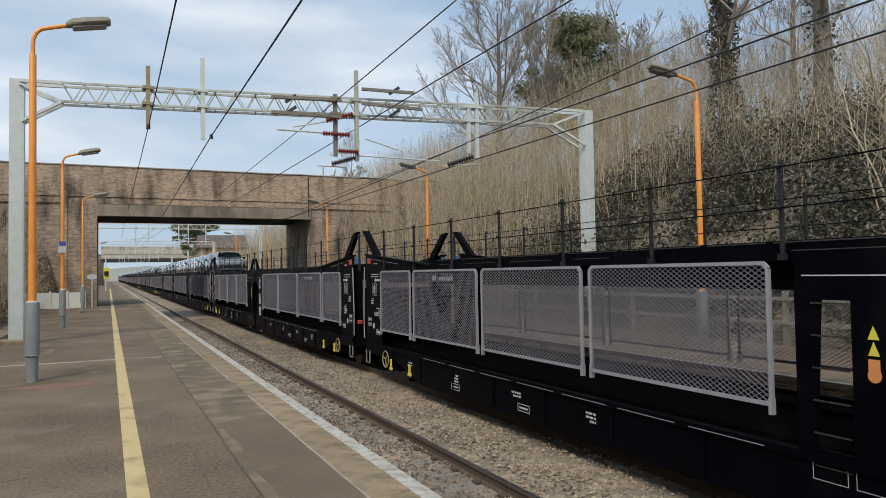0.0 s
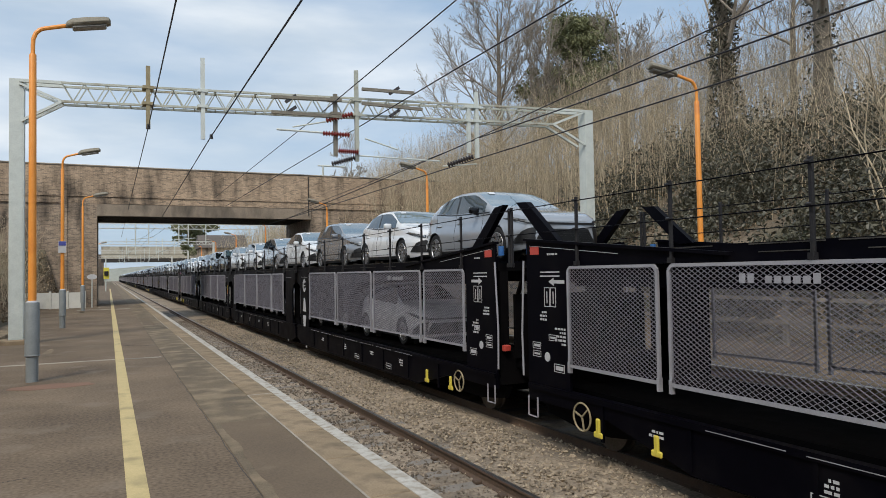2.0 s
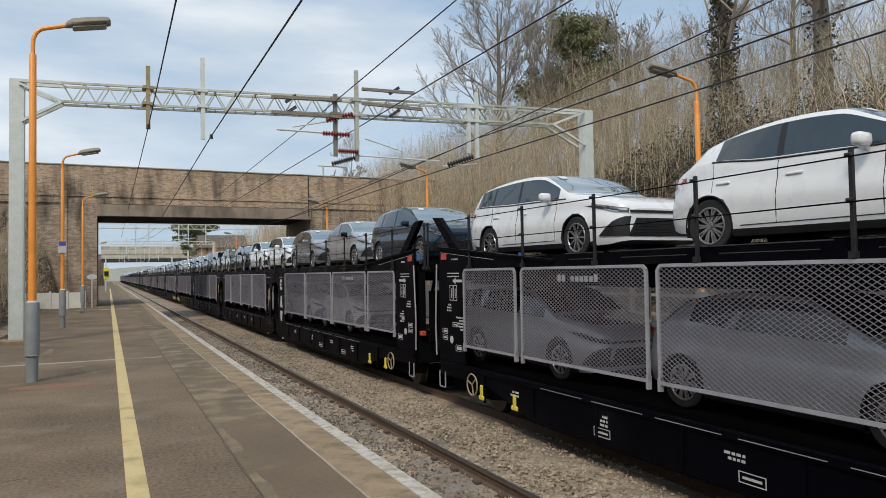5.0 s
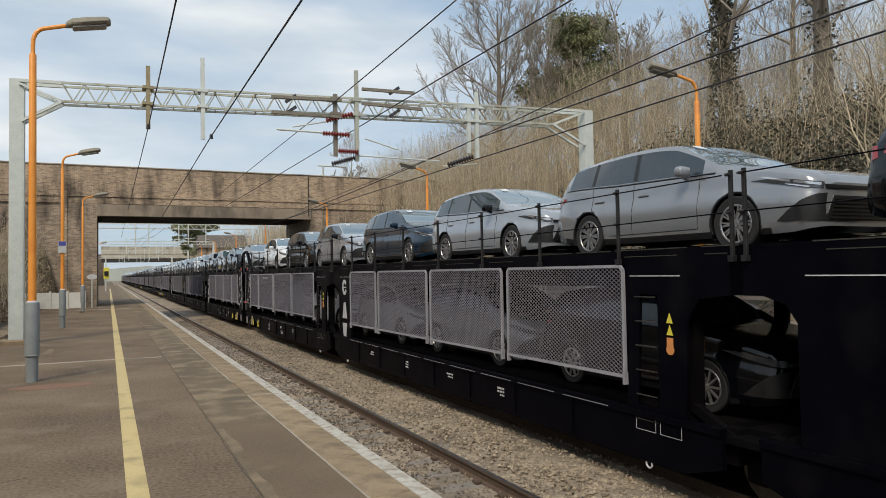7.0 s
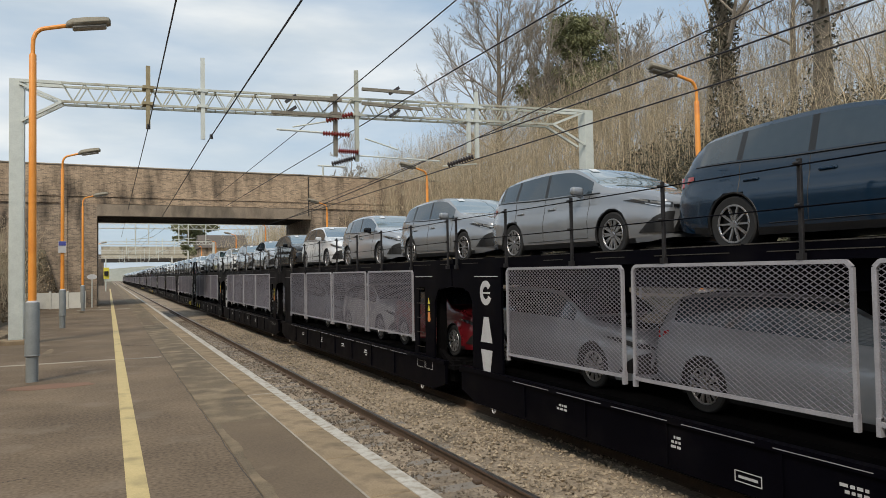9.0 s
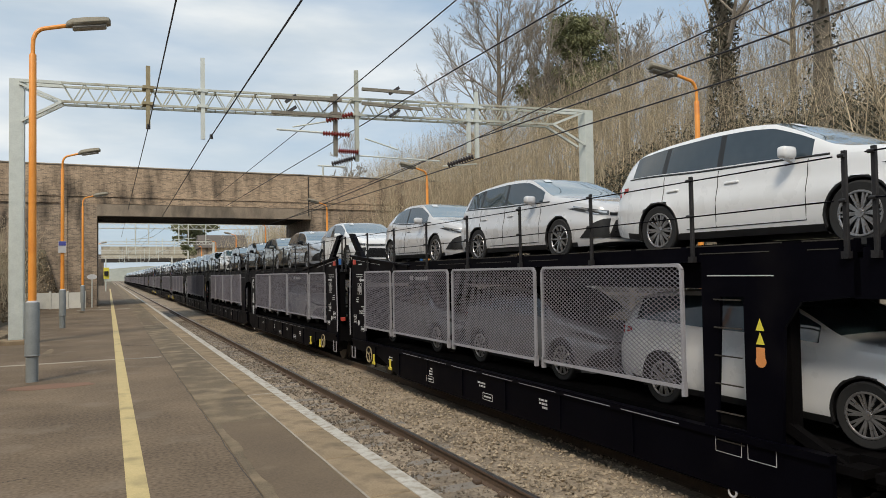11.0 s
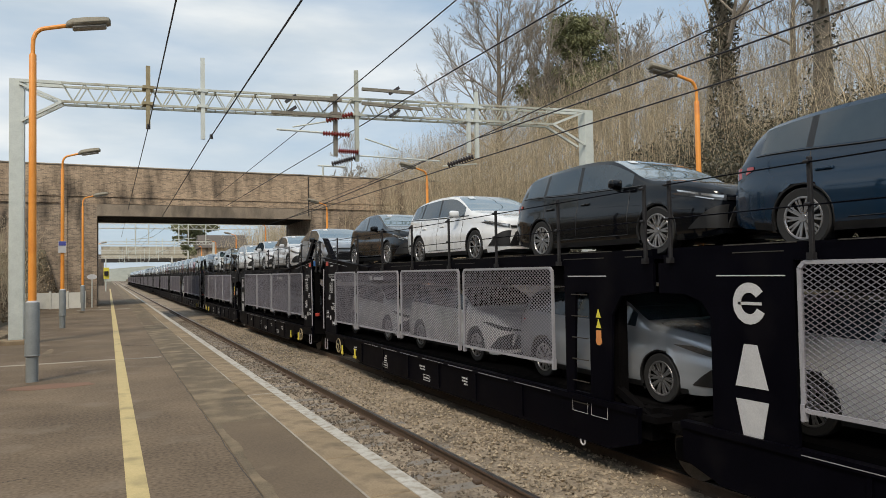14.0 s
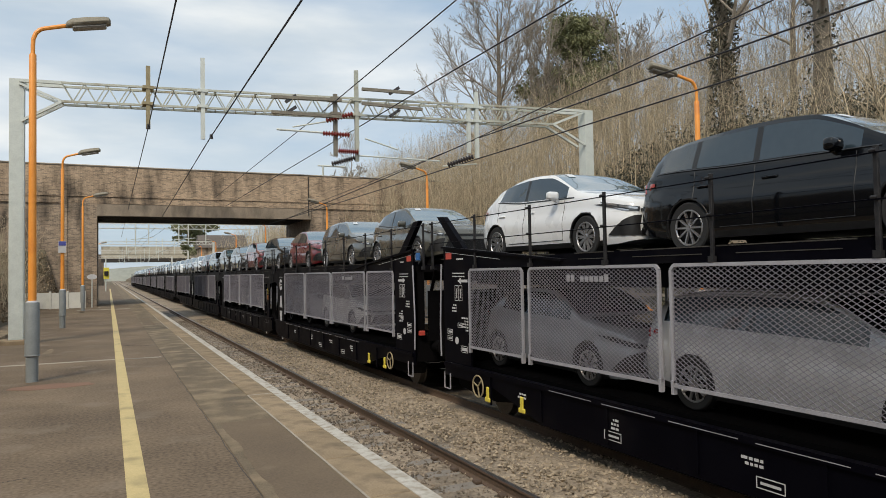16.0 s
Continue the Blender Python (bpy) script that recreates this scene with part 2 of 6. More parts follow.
M_DEAD = mat("dead_leaf", (0.19, 0.14, 0.09), (0.41, 0.32, 0.215), 0.9, scale=4, fine=30, bump=0.1, per="island")


def paint(name, colour, metal=0.0, rough=0.28, spec=0.5, coat=1.0):
    return mat(name, tuple(c * 0.94 for c in colour), colour, rough, metal, scale=3, fine=120, bump=0, coat=coat, rough_var=0.04, spec=spec)


PAINTS = {
    "white": (paint("white_car_paint", (0.80, 0.81, 0.83)), "white"),
    "pearl": (paint("pearl_white_car_paint", (0.62, 0.62, 0.64), 0.1), "pearl white"),
    "silver": (paint("silver_car_paint", (0.38, 0.41, 0.455), 0.3, 0.24), "silver"),
    "grey": (paint("grey_car_paint", (0.29, 0.305, 0.33), 0.4, 0.24), "mid grey"),
    "bronze": (paint("bronze_grey_car_paint", (0.13, 0.125, 0.105), 0.4), "bronze grey"),
    "navy": (paint("navy_car_paint", (0.007, 0.025, 0.052), 0.1, 0.2, 0.3, 0.7), "navy blue"),
    "black": (paint("black_car_paint", (0.0025, 0.003, 0.0046), 0.0, 0.16, 0.15, 0.6), "black"),
    "red": (paint("red_car_paint", (0.17, 0.010, 0.016), 0.1), "dark red"),
}


# ---------------------------------------------------------------- mesh helpers
def box(bm, x0, x1, y0, y1, z0, z1):
    v = [bm.verts.new((x, y, z)) for x in (x0, x1) for y in (y0, y1) for z in (z0, z1)]
    for f in ((0, 1, 3, 2), (4, 6, 7, 5), (0, 4, 5, 1), (2, 3, 7, 6), (0, 2, 6, 4), (1, 5, 7, 3)):
        bm.faces.new([v[i] for i in f])
    return v


def bevelled(bm, x0, x1, y0, y1, z0, z1, r=0.01, seg=1):
    t = bmesh.new()
    box(t, x0, x1, y0, y1, z0, z1)
    bmesh.ops.bevel(t, geom=list(t.edges), offset=r, segments=seg, affect="EDGES", profile=0.5)
    merge(bm, t)


def merge(bm, other):
    m = bpy.data.meshes.new("tmp")
    other.to_mesh(m)
    other.free()
    bm.from_mesh(m)
    bpy.data.meshes.remove(m)


def bar(bm, a, b, w, d=None):
    """A square bar from a to b."""
    d = d or w
    a, b = Vector(a), Vector(b)
    ax = (b - a).normalized()
    up = Vector((0, 0, 1)) if abs(ax.z) < 0.95 else Vector((0, 1, 0))
    s = ax.cross(up).normalized() * w / 2
    u = s.cross(ax).normalized() * d / 2
    v = [bm.verts.new(p + i * s + j * u) for p in (a, b) for i, j in ((-1, -1), (1, -1), (1, 1), (-1, 1))]
    for f in ((0, 1, 2, 3), (7, 6, 5, 4), (0, 4, 5, 1), (1, 5, 6, 2), (2, 6, 7, 3), (3, 7, 4, 0)):
        bm.faces.new([v[i] for i in f])


def tube(bm, pts, radii, n=8, cap=True):
    """A round tube through points, with a radius for each."""
    pts = [Vector(p) for p in pts]
    if not hasattr(radii, "__len__"):
        radii = [radii] * len(pts)
    rings, side = [], None
    for i, p in enumerate(pts):
        ax = (pts[min(i + 1, len(pts) - 1)] - pts[max(i - 1, 0)]).normalized()
        if side is None:
            side = ax.cross(Vector((0, 0, 1)) if abs(ax.z) < 0.9 else Vector((1, 0, 0)))
        side = (side - ax * side.dot(ax)).normalized()
        up = ax.cross(side)
        rings.append([bm.verts.new(p + radii[i] * (math.cos(a) * side + math.sin(a) * up)) for a in (2 * math.pi * k / n for k in range(n))])
    for r0, r1 in zip(rings, rings[1:]):
        for k in range(n):
            bm.faces.new((r0[k], r0[(k + 1) % n], r1[(k + 1) % n], r1[k]))
    if cap:
        bm.faces.new(rings[0][::-1])
        bm.faces.new(rings[-1])


def prism(bm, poly, axis, a, b):
    """A polygon drawn out along an axis: x takes (y, z), y takes (x, z), z takes (x, y)."""
    def at(p, c):
        return {"x": (c, p[0], p[1]), "y": (p[0], c, p[1]), "z": (p[0], p[1], c)}[axis]
    lo, hi = [bm.verts.new(at(p, a)) for p in poly], [bm.verts.new(at(p, b)) for p in poly]
    n = len(poly)
    fs = [bm.faces.new(lo[::-1]), bm.faces.new(hi)]
    for i in range(n):
        fs.append(bm.faces.new((lo[i], lo[(i + 1) % n], hi[(i + 1) % n], hi[i])))
    bmesh.ops.recalc_face_normals(bm, faces=fs)


def ring(bm, c, axis, r, tubr, n=24, m=6):
    """A torus round c in the plane across the axis."""
    c = Vector(c)
    u, v = {"x": (Vector((0, 1, 0)), Vector((0, 0, 1))), "y": (Vector((1, 0, 0)), Vector((0, 0, 1)))}[axis]
    w = u.cross(v)
    vs = [[bm.verts.new(c + (r + tubr * math.cos(b)) * (math.cos(a) * u + math.sin(a) * v) + tubr * math.sin(b) * w)
           for b in (2 * math.pi * j / m for j in range(m))] for a in (2 * math.pi * i / n for i in range(n))]
    for i in range(n):
        for j in range(m):
            bm.faces.new((vs[i][j], vs[(i + 1) % n][j], vs[(i + 1) % n][(j + 1) % m], vs[i][(j + 1) % m]))


def disc(bm, c, axis, r0, r1, h, n=20):
    """A cylinder or cone stump from c along the axis."""
    c = Vector(c)
    d = {"x": Vector((1, 0, 0)), "y": Vector((0, 1, 0)), "z": Vector((0, 0, 1))}[axis]
    tube(bm, [c, c + d * h], [r0, r1], n)


def mesh_of(name, bm, material, smooth=False, angle=0.6):
    bmesh.ops.recalc_face_normals(bm, faces=list(bm.faces))
    me = bpy.data.meshes.new(name)
    if smooth:
        for f in bm.faces:
            f.smooth = True
        for e in bm.edges:
            if len(e.link_faces) == 2 and e.calc_face_angle(0) > angle:
                e.smooth = False
    bm.to_mesh(me)
    bm.free()
    me.materials.append(material)
    return me


def part(name, bm, material, parent=None, label="", smooth=False, angle=0.6):
    """One mesh object from a bmesh, under a thing or part."""
    me = bm if isinstance(bm, bpy.types.Mesh) else mesh_of(name, bm, material, smooth, angle)
    ob = new(name, me)
    ob.parent = parent
    if label:
        ob["label"] = label
    return ob


def thing(name, label, category, group="", at=None):
    ob = new(name)
    ob.empty_display_size = 0.2
    if at is not None:
        ob.matrix_basis = at
    return tagged(ob, label, category, group)


def made(fill, *args, **kw):
    bm = bmesh.new()
    fill(bm, *args, **kw)
    return bm


RAIL_Z = -0.915

# ---------------------------------------------------------------- ground, platforms, track
def ground_z(x, y):
    """The cutting: tracks in the middle, banks on both sides."""
    edge = -3.35 - 1.3 * min(max((y - 37) / 4, 0), 1) * (1 if y < 60 else 0)
    drift = 2.1 * min(max(y - 44.35, 0), 1.65) * min(max((-2.35 - x) / 0.9, 0), 1) if y < 54 else 0
    if x > 12.9:
        z = min(0.58 * (x - 12.9), 8.5 + 0.05 * (x - 27)) - 0.1
        z *= 1.0 - 0.12 * min(max((y - 60) / 80, 0), 1)
    elif x < edge - 0.05:
        z = min(max(1.35 * (edge - x), drift), 5.2 + 0.05 * (-8 - x)) - 0.1
        z = min(z, 9)
    elif drift:
        z = drift - 0.1
    elif x < -3.38:
        return -0.03
    else:
        return -1.3
    z += 0.35 * noise.noise((x * 0.3, y * 0.3, 0.0)) + 0.12 * noise.noise((x * 1.1, y * 1.1, 3.0))
    return z


def build_ground():
    xs = [-2500, -600, -200, -80, -40, -28] + [-22 + 0.9 * i for i in range(16)] + [-8.2 + 0.6 * i for i in range(9)] + [-3.3, -3.0, -2.7, -2.45, -2.3, 12.8] + [13.0 + 0.9 * i for i in range(24)] + [36, 42, 52, 70, 110, 200, 600, 2500]
    ys = [-2500, -500, -120, -50] + sorted([-30 + 1.5 * i for i in range(80)] + [44.3, 44.7, 45.4, 46.0]) + [95, 105, 120, 140, 170, 220, 300, 420, 700, 1400, 4000]
    bm = bmesh.new()
    g = [[bm.verts.new((x, y, ground_z(x, y))) for x in xs] for y in ys]
    for j in range(len(ys) - 1):
        for i in range(len(xs) - 1):
            bm.faces.new((g[j][i], g[j][i + 1], g[j + 1][i + 1], g[j + 1][i]))
    ob = part("ground", bm, M_SOIL, None, smooth=True, angle=3)
    tagged(ob, "leaf-littered earth cutting with steep banks", "ground", kind="structure")


def brick_material(name, c1, c2, mortar):
    m = mat(name, c1, c2, 0.9, scale=0.7, fine=14, bump=0.3, stain=(0.055, 0.045, 0.037), stain_scale=1.6, stain_at=(0.5, 0.75), streak=0.22)
    n, l = m.node_tree.nodes, m.node_tree.links
    b = n["Principled BSDF"]
    base = b.inputs["Base Color"].links[0].from_socket
    co = n.new("ShaderNodeTexCoord")
    sep, com = n.new("ShaderNodeSeparateXYZ"), n.new("ShaderNodeCombineXYZ")
    add = n.new("ShaderNodeMath")
    l.new(co.outputs["Object"], sep.inputs[0])
    l.new(sep.outputs[0], add.inputs[0])
    l.new(sep.outputs[1], add.inputs[1])
    l.new(add.outputs[0], com.inputs[0])
    l.new(sep.outputs[2], com.inputs[1])
    br = n.new("ShaderNodeTexBrick")
    br.inputs["Scale"].default_value, br.inputs["Mortar Size"].default_value = 1.0, 0.008
    br.inputs["Brick Width"].default_value, br.inputs["Row Height"].default_value = 0.225, 0.075
    br.inputs["Color1"].default_value, br.inputs["Color2"].default_value = (0.62, 0.62, 0.62, 1), (1.3, 1.22, 1.15, 1)
    br.inputs["Mortar"].default_value = (*mortar, 1)
    l.new(com.outputs[0], br.inputs["Vector"])
    mul = n.new("ShaderNodeMixRGB")
    mul.blend_type, mul.inputs[0].default_value = "MULTIPLY", 1.0
    l.new(base, mul.inputs[1])
    l.new(br.outputs["Color"], mul.inputs[2])
    l.new(mul.outputs[0], b.inputs["Base Color"])
    return m


M_BRICK_SOOT = brick_material("sooty_brickwork", (0.215, 0.168, 0.13), (0.43, 0.345, 0.27), (1.3, 1.28, 1.2))
M_BRICKWORK = brick_material("old_brickwork", (0.265, 0.20, 0.145), (0.51, 0.40, 0.30), (1.35, 1.3, 1.2))


def build_platforms():
    near = part("pavement_near", made(box, -3.4, 1.06, -30, 170, -1.3, 0.0), M_ASPHALT)
    tagged(near, "worn brown-grey asphalt station platform", "platform", kind="structure")
    strip = part("patched_strip", made(box, 1.06, 1.745, -30, 170, -1.3, 0.004), M_STRIP, near, "darker patched asphalt strip")
    part("yellow_line", made(box, 0.125, 0.285, -30, 118, -0.01, 0.005), M_YELLOW_LINE, near, "worn yellow safety line")
    part("platform_face", made(box, 1.75, 2.12, -30, 170, -1.3, -0.09), M_BRICKWORK, near, "brick platform face under the coping")
    part("white_line", made(box, 2.10, 2.235, -30, 170, -0.02, 0.006), M_WHITE_LINE, near, "worn white line along the edge")
    bm = bmesh.new()
    box(bm, -3.3, 0.12, 15.80, 15.96, -0.01, 0.003)
    box(bm, 0.29, 1.0, 15.74, 15.88, -0.01, 0.003)
    box(bm, -1.5, 1.9, 41.0, 41.5, -0.01, 0.003)
    part("repair_band", bm, M_CONCRETE, near, "pale filled trench across the asphalt")
    bm = bmesh.new()
    rnd = random.Random(5)
    for _ in range(9):
        x, y = rnd.uniform(-2.6, -0.4), rnd.uniform(14, 46)
        w, d = rnd.uniform(0.1, 0.4), rnd.uniform(0.2, 1.2)
        pts = [(x + w * math.cos(a) * rnd.uniform(0.7, 1.1), y + d * math.sin(a) * rnd.uniform(0.7, 1.1)) for a in (k * math.pi / 5 for k in range(10))]
        prism(bm, pts, "z", -0.01, 0.0025)
    part("asphalt_patch", bm, M_STRIP, near, "old patches in the asphalt")
    for x0, x1, y0, y1 in ((-3.2, -0.6, 6.2, 6.9), (0.3, 1.05, 19.0, 18.6), (1.045, 1.05, 2.0, 26.0)):
        n = 24 if x1 < 1.05 or y1 < 20 else 110
        pts = [(x0 + (x1 - x0) * k / n + rnd.uniform(-0.035, 0.035) * (0.3 if n > 24 else 1), y0 + (y1 - y0) * k / n + rnd.uniform(-0.035, 0.035), 0.0035) for k in range(n + 1)]
        bm2 = bmesh.new()
        tube(bm2, pts, 0.004, 4)
        for v in bm2.verts:
            v.co.z = 0.001 + (v.co.z - 0.0035) * 0.4 + (0.004 if x0 > 1.06 else 0)
        part("crack", bm2, M_GIRDER, near, "dark crack in the asphalt")
    for x0, x1, y0, y1 in ((1.16, 1.74, 4.6, 8.3), (1.12, 1.5, 26.5, 31.0)):
        n = 14
        a = [(x0 + rnd.uniform(-0.03, 0.03), y0 + (y1 - y0) * k / n) for k in range(n + 1)]
        b = [(x1 + rnd.uniform(-0.012, 0.004), y0 + (y1 - y0) * k / n) for k in range(n, -1, -1)]
        part("sealed_patch", made(prism, a + b, "z", -0.01, 0.0055), M_SEALED, near, "smooth dark sealed repair")
    for y0, y1 in ((11.3, 21.0), (2.0, 10.0), (24.0, 33.0)):
        part("mortar_joint", made(box, 1.742, 1.762, y0, y1, -0.01, 0.0062), M_CONCRETE, near, "pale mortar joint along the coping")
    part("mortar_joint", made(box, 1.75, 2.09, 10.0, 10.03, -0.01, 0.0062), M_CONCRETE, near)
    pts = [(-0.80 + 0.62 * math.cos(k * math.pi / 12) * rnd.uniform(0.85, 1.05), 12.5 + 0.30 * math.sin(k * math.pi / 12) * rnd.uniform(0.85, 1.1)) for k in range(24)]
    bm = made(prism, pts, "z", -0.01, 0.003)
    part("red_patch", bm, M_RED_PATCH, near, "reddish repair round the lamp foot")
    slab = mesh_of("coping_slab", made(bevelled, -0.225, 0.225, -0.595, 0.595, -0.09, 0.0, 0.006), M_COPING)
    slab_b = mesh_of("coping_slab", made(bevelled, -0.245, 0.225, -0.595, 0.595, -0.09, 0.001, 0.006), M_COPING)
    for k in range(75):
        ob = part("coping_slab", slab if rnd.random() < 0.6 else slab_b, None, near)
        ob.location = (1.985 + (0.012 if k % 3 == 0 else 0) , -10 + 1.2 * k, rnd.uniform(-0.003, 0.003))
    bm = bmesh.new()
    box(bm, 1.76, 2.21, -30, -10.62, -0.09, 0)
    box(bm, 1.76, 2.21, 79.4, 170, -0.09, 0)
    part("coping_far", bm, M_COPING, near)

    far = part("pavement_far", made(box, 9.85, 12.9, -30, 170, -1.3, 0.0), M_ASPHALT)
    tagged(far, "asphalt platform across the tracks", "platform", kind="structure")
    part("platform_face", made(box, 9.45, 9.84, -30, 170, -1.3, -0.09), M_BRICKWORK, far, "brick platform face under the coping")
    part("white_line", made(box, 9.36, 9.46, -30, 170, -0.02, 0.006), M_WHITE_LINE, far)
    part("coping_edge", made(box, 9.34, 9.85, -30, 170, -0.085, 0.002), M_COPING, far)


NEAR_TRACK, FAR_TRACK = 3.67, 7.30


def build_track():
    bm = bmesh.new()
    xs = [2.0, 2.6, 3.3, 4.0, 4.75, 5.4, 6.1, 6.9, 7.7, 8.6, 9.5]
    ys = [-30 + 1.0 * i for i in range(130)] + [110, 130, 170, 260, 500, 1500, 3500]
    def bed(x, y):
        return -1.075 + 0.03 * noise.noise((x * 1.3, y * 0.9, 0)) + (0.035 if 4.9 < x < 6.2 else 0)
    g = [[bm.verts.new((x, y, bed(x, y))) for x in xs] for y in ys]
    for j in range(len(ys) - 1):
        for i in range(len(xs) - 1):
            bm.faces.new((g[j][i], g[j][i + 1], g[j + 1][i + 1], g[j + 1][i]))
    bed_ob = part("ballast_bed", bm, M_BALLAST, None, smooth=True, angle=3)
    tagged(bed_ob, "grey-brown crushed stone track ballast", "ballast", kind="structure")
    # loose stones where the camera is close
    octa = np.array([(1, 0, 0), (-1, 0, 0), (0, 1, 0), (0, -1, 0), (0, 0, 1), (0, 0, -1)], float)
    tri = np.array([(0, 2, 4), (2, 1, 4), (1, 3, 4), (3, 0, 4), (2, 0, 5), (1, 2, 5), (3, 1, 5), (0, 3, 5)])
    for name, label, n, x0, x1, stone, seed in (("grimy_ballast_stones", "grimy ballast stones between the rails", 11000, 2.4, 4.45, M_STONE_DARK, 3),
                                                ("ballast_stones", "loose grey-brown ballast stones between the tracks", 16000, 4.35, 6.7, M_STONE, 4)):
        rng = np.random.default_rng(seed)
        y = 3.5 + 42 * rng.random(n) ** 1.7
        x = rng.uniform(x0, x1, n)
        size = rng.uniform(0.014, 0.036, n)
        v = octa[None] * size[:, None, None] * rng.uniform(0.55, 1.35, (n, 6, 1)) + rng.normal(0, 0.006, (n, 6, 3))
        a = rng.uniform(0, 6.28, n)
        c, s = np.cos(a)[:, None], np.sin(a)[:, None]
        vx, vy = v[:, :, 0] * c - v[:, :, 1] * s, v[:, :, 0] * s + v[:, :, 1] * c
        z = np.array([bed(p, q) for p, q in zip(x, y)])
        v = np.stack([vx + x[:, None], vy + y[:, None], v[:, :, 2] * 0.8 + (z + size * 0.35)[:, None]], -1)
        f = (tri[None] + 6 * np.arange(n)[:, None, None]).reshape(-1, 3)
        me = bpy.data.meshes.new(name)
        me.from_pydata(v.reshape(-1, 3).tolist(), [], f.tolist())
        me.materials.append(stone)
        tagged(new(name, me), label, "stones", kind="stuff")

    sl = mesh_of("sleeper", made(bevelled, -1.25, 1.25, -0.13, 0.13, -0.12, 0.0, 0.02), M_SLEEPER)
    clip = bmesh.new()
    for sx in (-0.75, 0.75):
        for d in (-0.11, 0.11):
            bevelled(clip, sx + d - 0.045, sx + d + 0.045, -0.06, 0.06, 0.0, 0.05, 0.012)
    clip = mesh_of("rail_clips", clip, M_RAIL_SIDE)
    for name, cx in (("track_near", NEAR_TRACK), ("track_far", FAR_TRACK)):
        tr = tagged(new(name), "railway track with rusty rails on sleepers", "track", kind="structure")
        for side in (-0.75, 0.75):
            prof = [(-0.07, -0.155), (0.07, -0.155), (0.07, -0.145), (0.012, -0.125), (0.012, -0.04), (0.035, -0.03), (0.035, -0.004), (-0.035, -0.004),
                    (-0.035, -0.03), (-0.012, -0.04), (-0.012, -0.125), (-0.07, -0.145)]
            bm = bmesh.new()
            prism(bm, [(cx + side + p, RAIL_Z + q) for p, q in prof], "y", -30, 1500)
            r = part("rail", bm, M_RAIL_SIDE, tr)
            part("running_surface", made(box, cx + side - 0.030, cx + side + 0.030, -30, 1500, RAIL_Z - 0.005, RAIL_Z), M_RAIL_TOP, r, "polished rail top")
        for k in range(95):
            s = part("sleeper", sl, None, tr)
            s.location = (cx, -3 + 0.65 * k, RAIL_Z - 0.157)
            if cx == NEAR_TRACK:
                part("rail_clips", clip, None, s)


# ---------------------------------------------------------------- bridges
def build_bridge():
    br = tagged(new("road_bridge"), "weathered brown brick road bridge over the tracks", "bridge", kind="structure")
    y0, y1 = 46.0, 53.2
    xl, xr = -0.62, 12.3
    part("left_abutment", made(box, -9.5, xl, y0 + 0.05, y1, -1.3, 6.2), M_BRICK_SOOT, br, "sooty brick abutment")
    part("right_abutment", made(box, xr, 30, y0 + 0.05, y1, -1.3, 6.2), M_BRICK_SOOT, br, "sooty brick abutment")
    for k in range(9):
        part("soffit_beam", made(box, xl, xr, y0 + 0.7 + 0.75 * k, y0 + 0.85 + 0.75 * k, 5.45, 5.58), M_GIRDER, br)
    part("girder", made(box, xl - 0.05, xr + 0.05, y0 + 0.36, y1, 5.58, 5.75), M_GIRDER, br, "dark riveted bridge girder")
    part("deck", made(box, -9.4, 30, y0 + 0.3, y1 - 0.1, 6.2, 7.1), M_CONCRETE, br)
    part("face_beam", made(box, xl - 0.02, xr + 0.02, y0 - 0.02, y0 + 0.35, 5.38, 6.095), M_BEAM, br, "stained concrete face beam")
    # parapet walls with a stepped string course and coping stones
    for nm, yy, d in (("parapet", y0 - 0.04, 0.42), ("back_parapet", y1 - 0.4, 0.4)):
        p = part(nm, made(box, -9.5, 30, yy, yy + d, 6.10, 8.30), M_BRICKWORK, br, "brick parapet wall")
        part("string_course", made(box, -9.5, 30, yy - 0.05, yy + 0.04, 6.50, 6.58), M_BRICKWORK, p)
        part("coping", made(bevelled, -9.5, 30, yy - 0.05, yy + d + 0.05, 8.304, 8.40, 0.03), M_CONCRETE, p, "dark coping stones")
    part("pilaster", made(box, -2.42, -2.18, y0 - 0.075, y0 + 0.04, 0.0, 8.30), M_BRICKWORK, br)
    bm = bmesh.new()
    prism(bm, [(-0.62, 0), (-2.2, 0), (-2.2, 6.2), (-0.62, 6.2)], "y", y0 - 0.03, y0 + 0.06)
    part("pier_face", bm, M_BRICK_SOOT, br, "brick pier beside the opening")
    part("drain_pipe", made(tube, [(12.12, y0 - 0.09, 5.6), (12.12, y0 - 0.09, 8.25)], 0.032), M_GIRDER, br)
    # a second bridge far along the line
    b2 = tagged(new("distant_bridge"), "pale concrete footbridge far along the line", "bridge", kind="structure")
    part("parapet", made(box, -1.8, 60, 214.6, 216, 8.2, 10.4), M_PALE, b2)
    part("girder", made(box, -1.8, 60, 214.8, 219, 6.0, 7.0), M_GIRDER, b2)
    part("face_beam", made(box, -1.8, 60, 214.7, 219, 7.0, 8.2), M_PALE, b2)
    part("left_abutment", made(box, -14, -1.2, 214.9, 219, -1.3, 8.2), M_BRICK_FAR, b2)
    part("right_abutment", made(box, 16.5, 60, 214.9, 219, -1.3, 8.2), M_BRICK_FAR, b2)


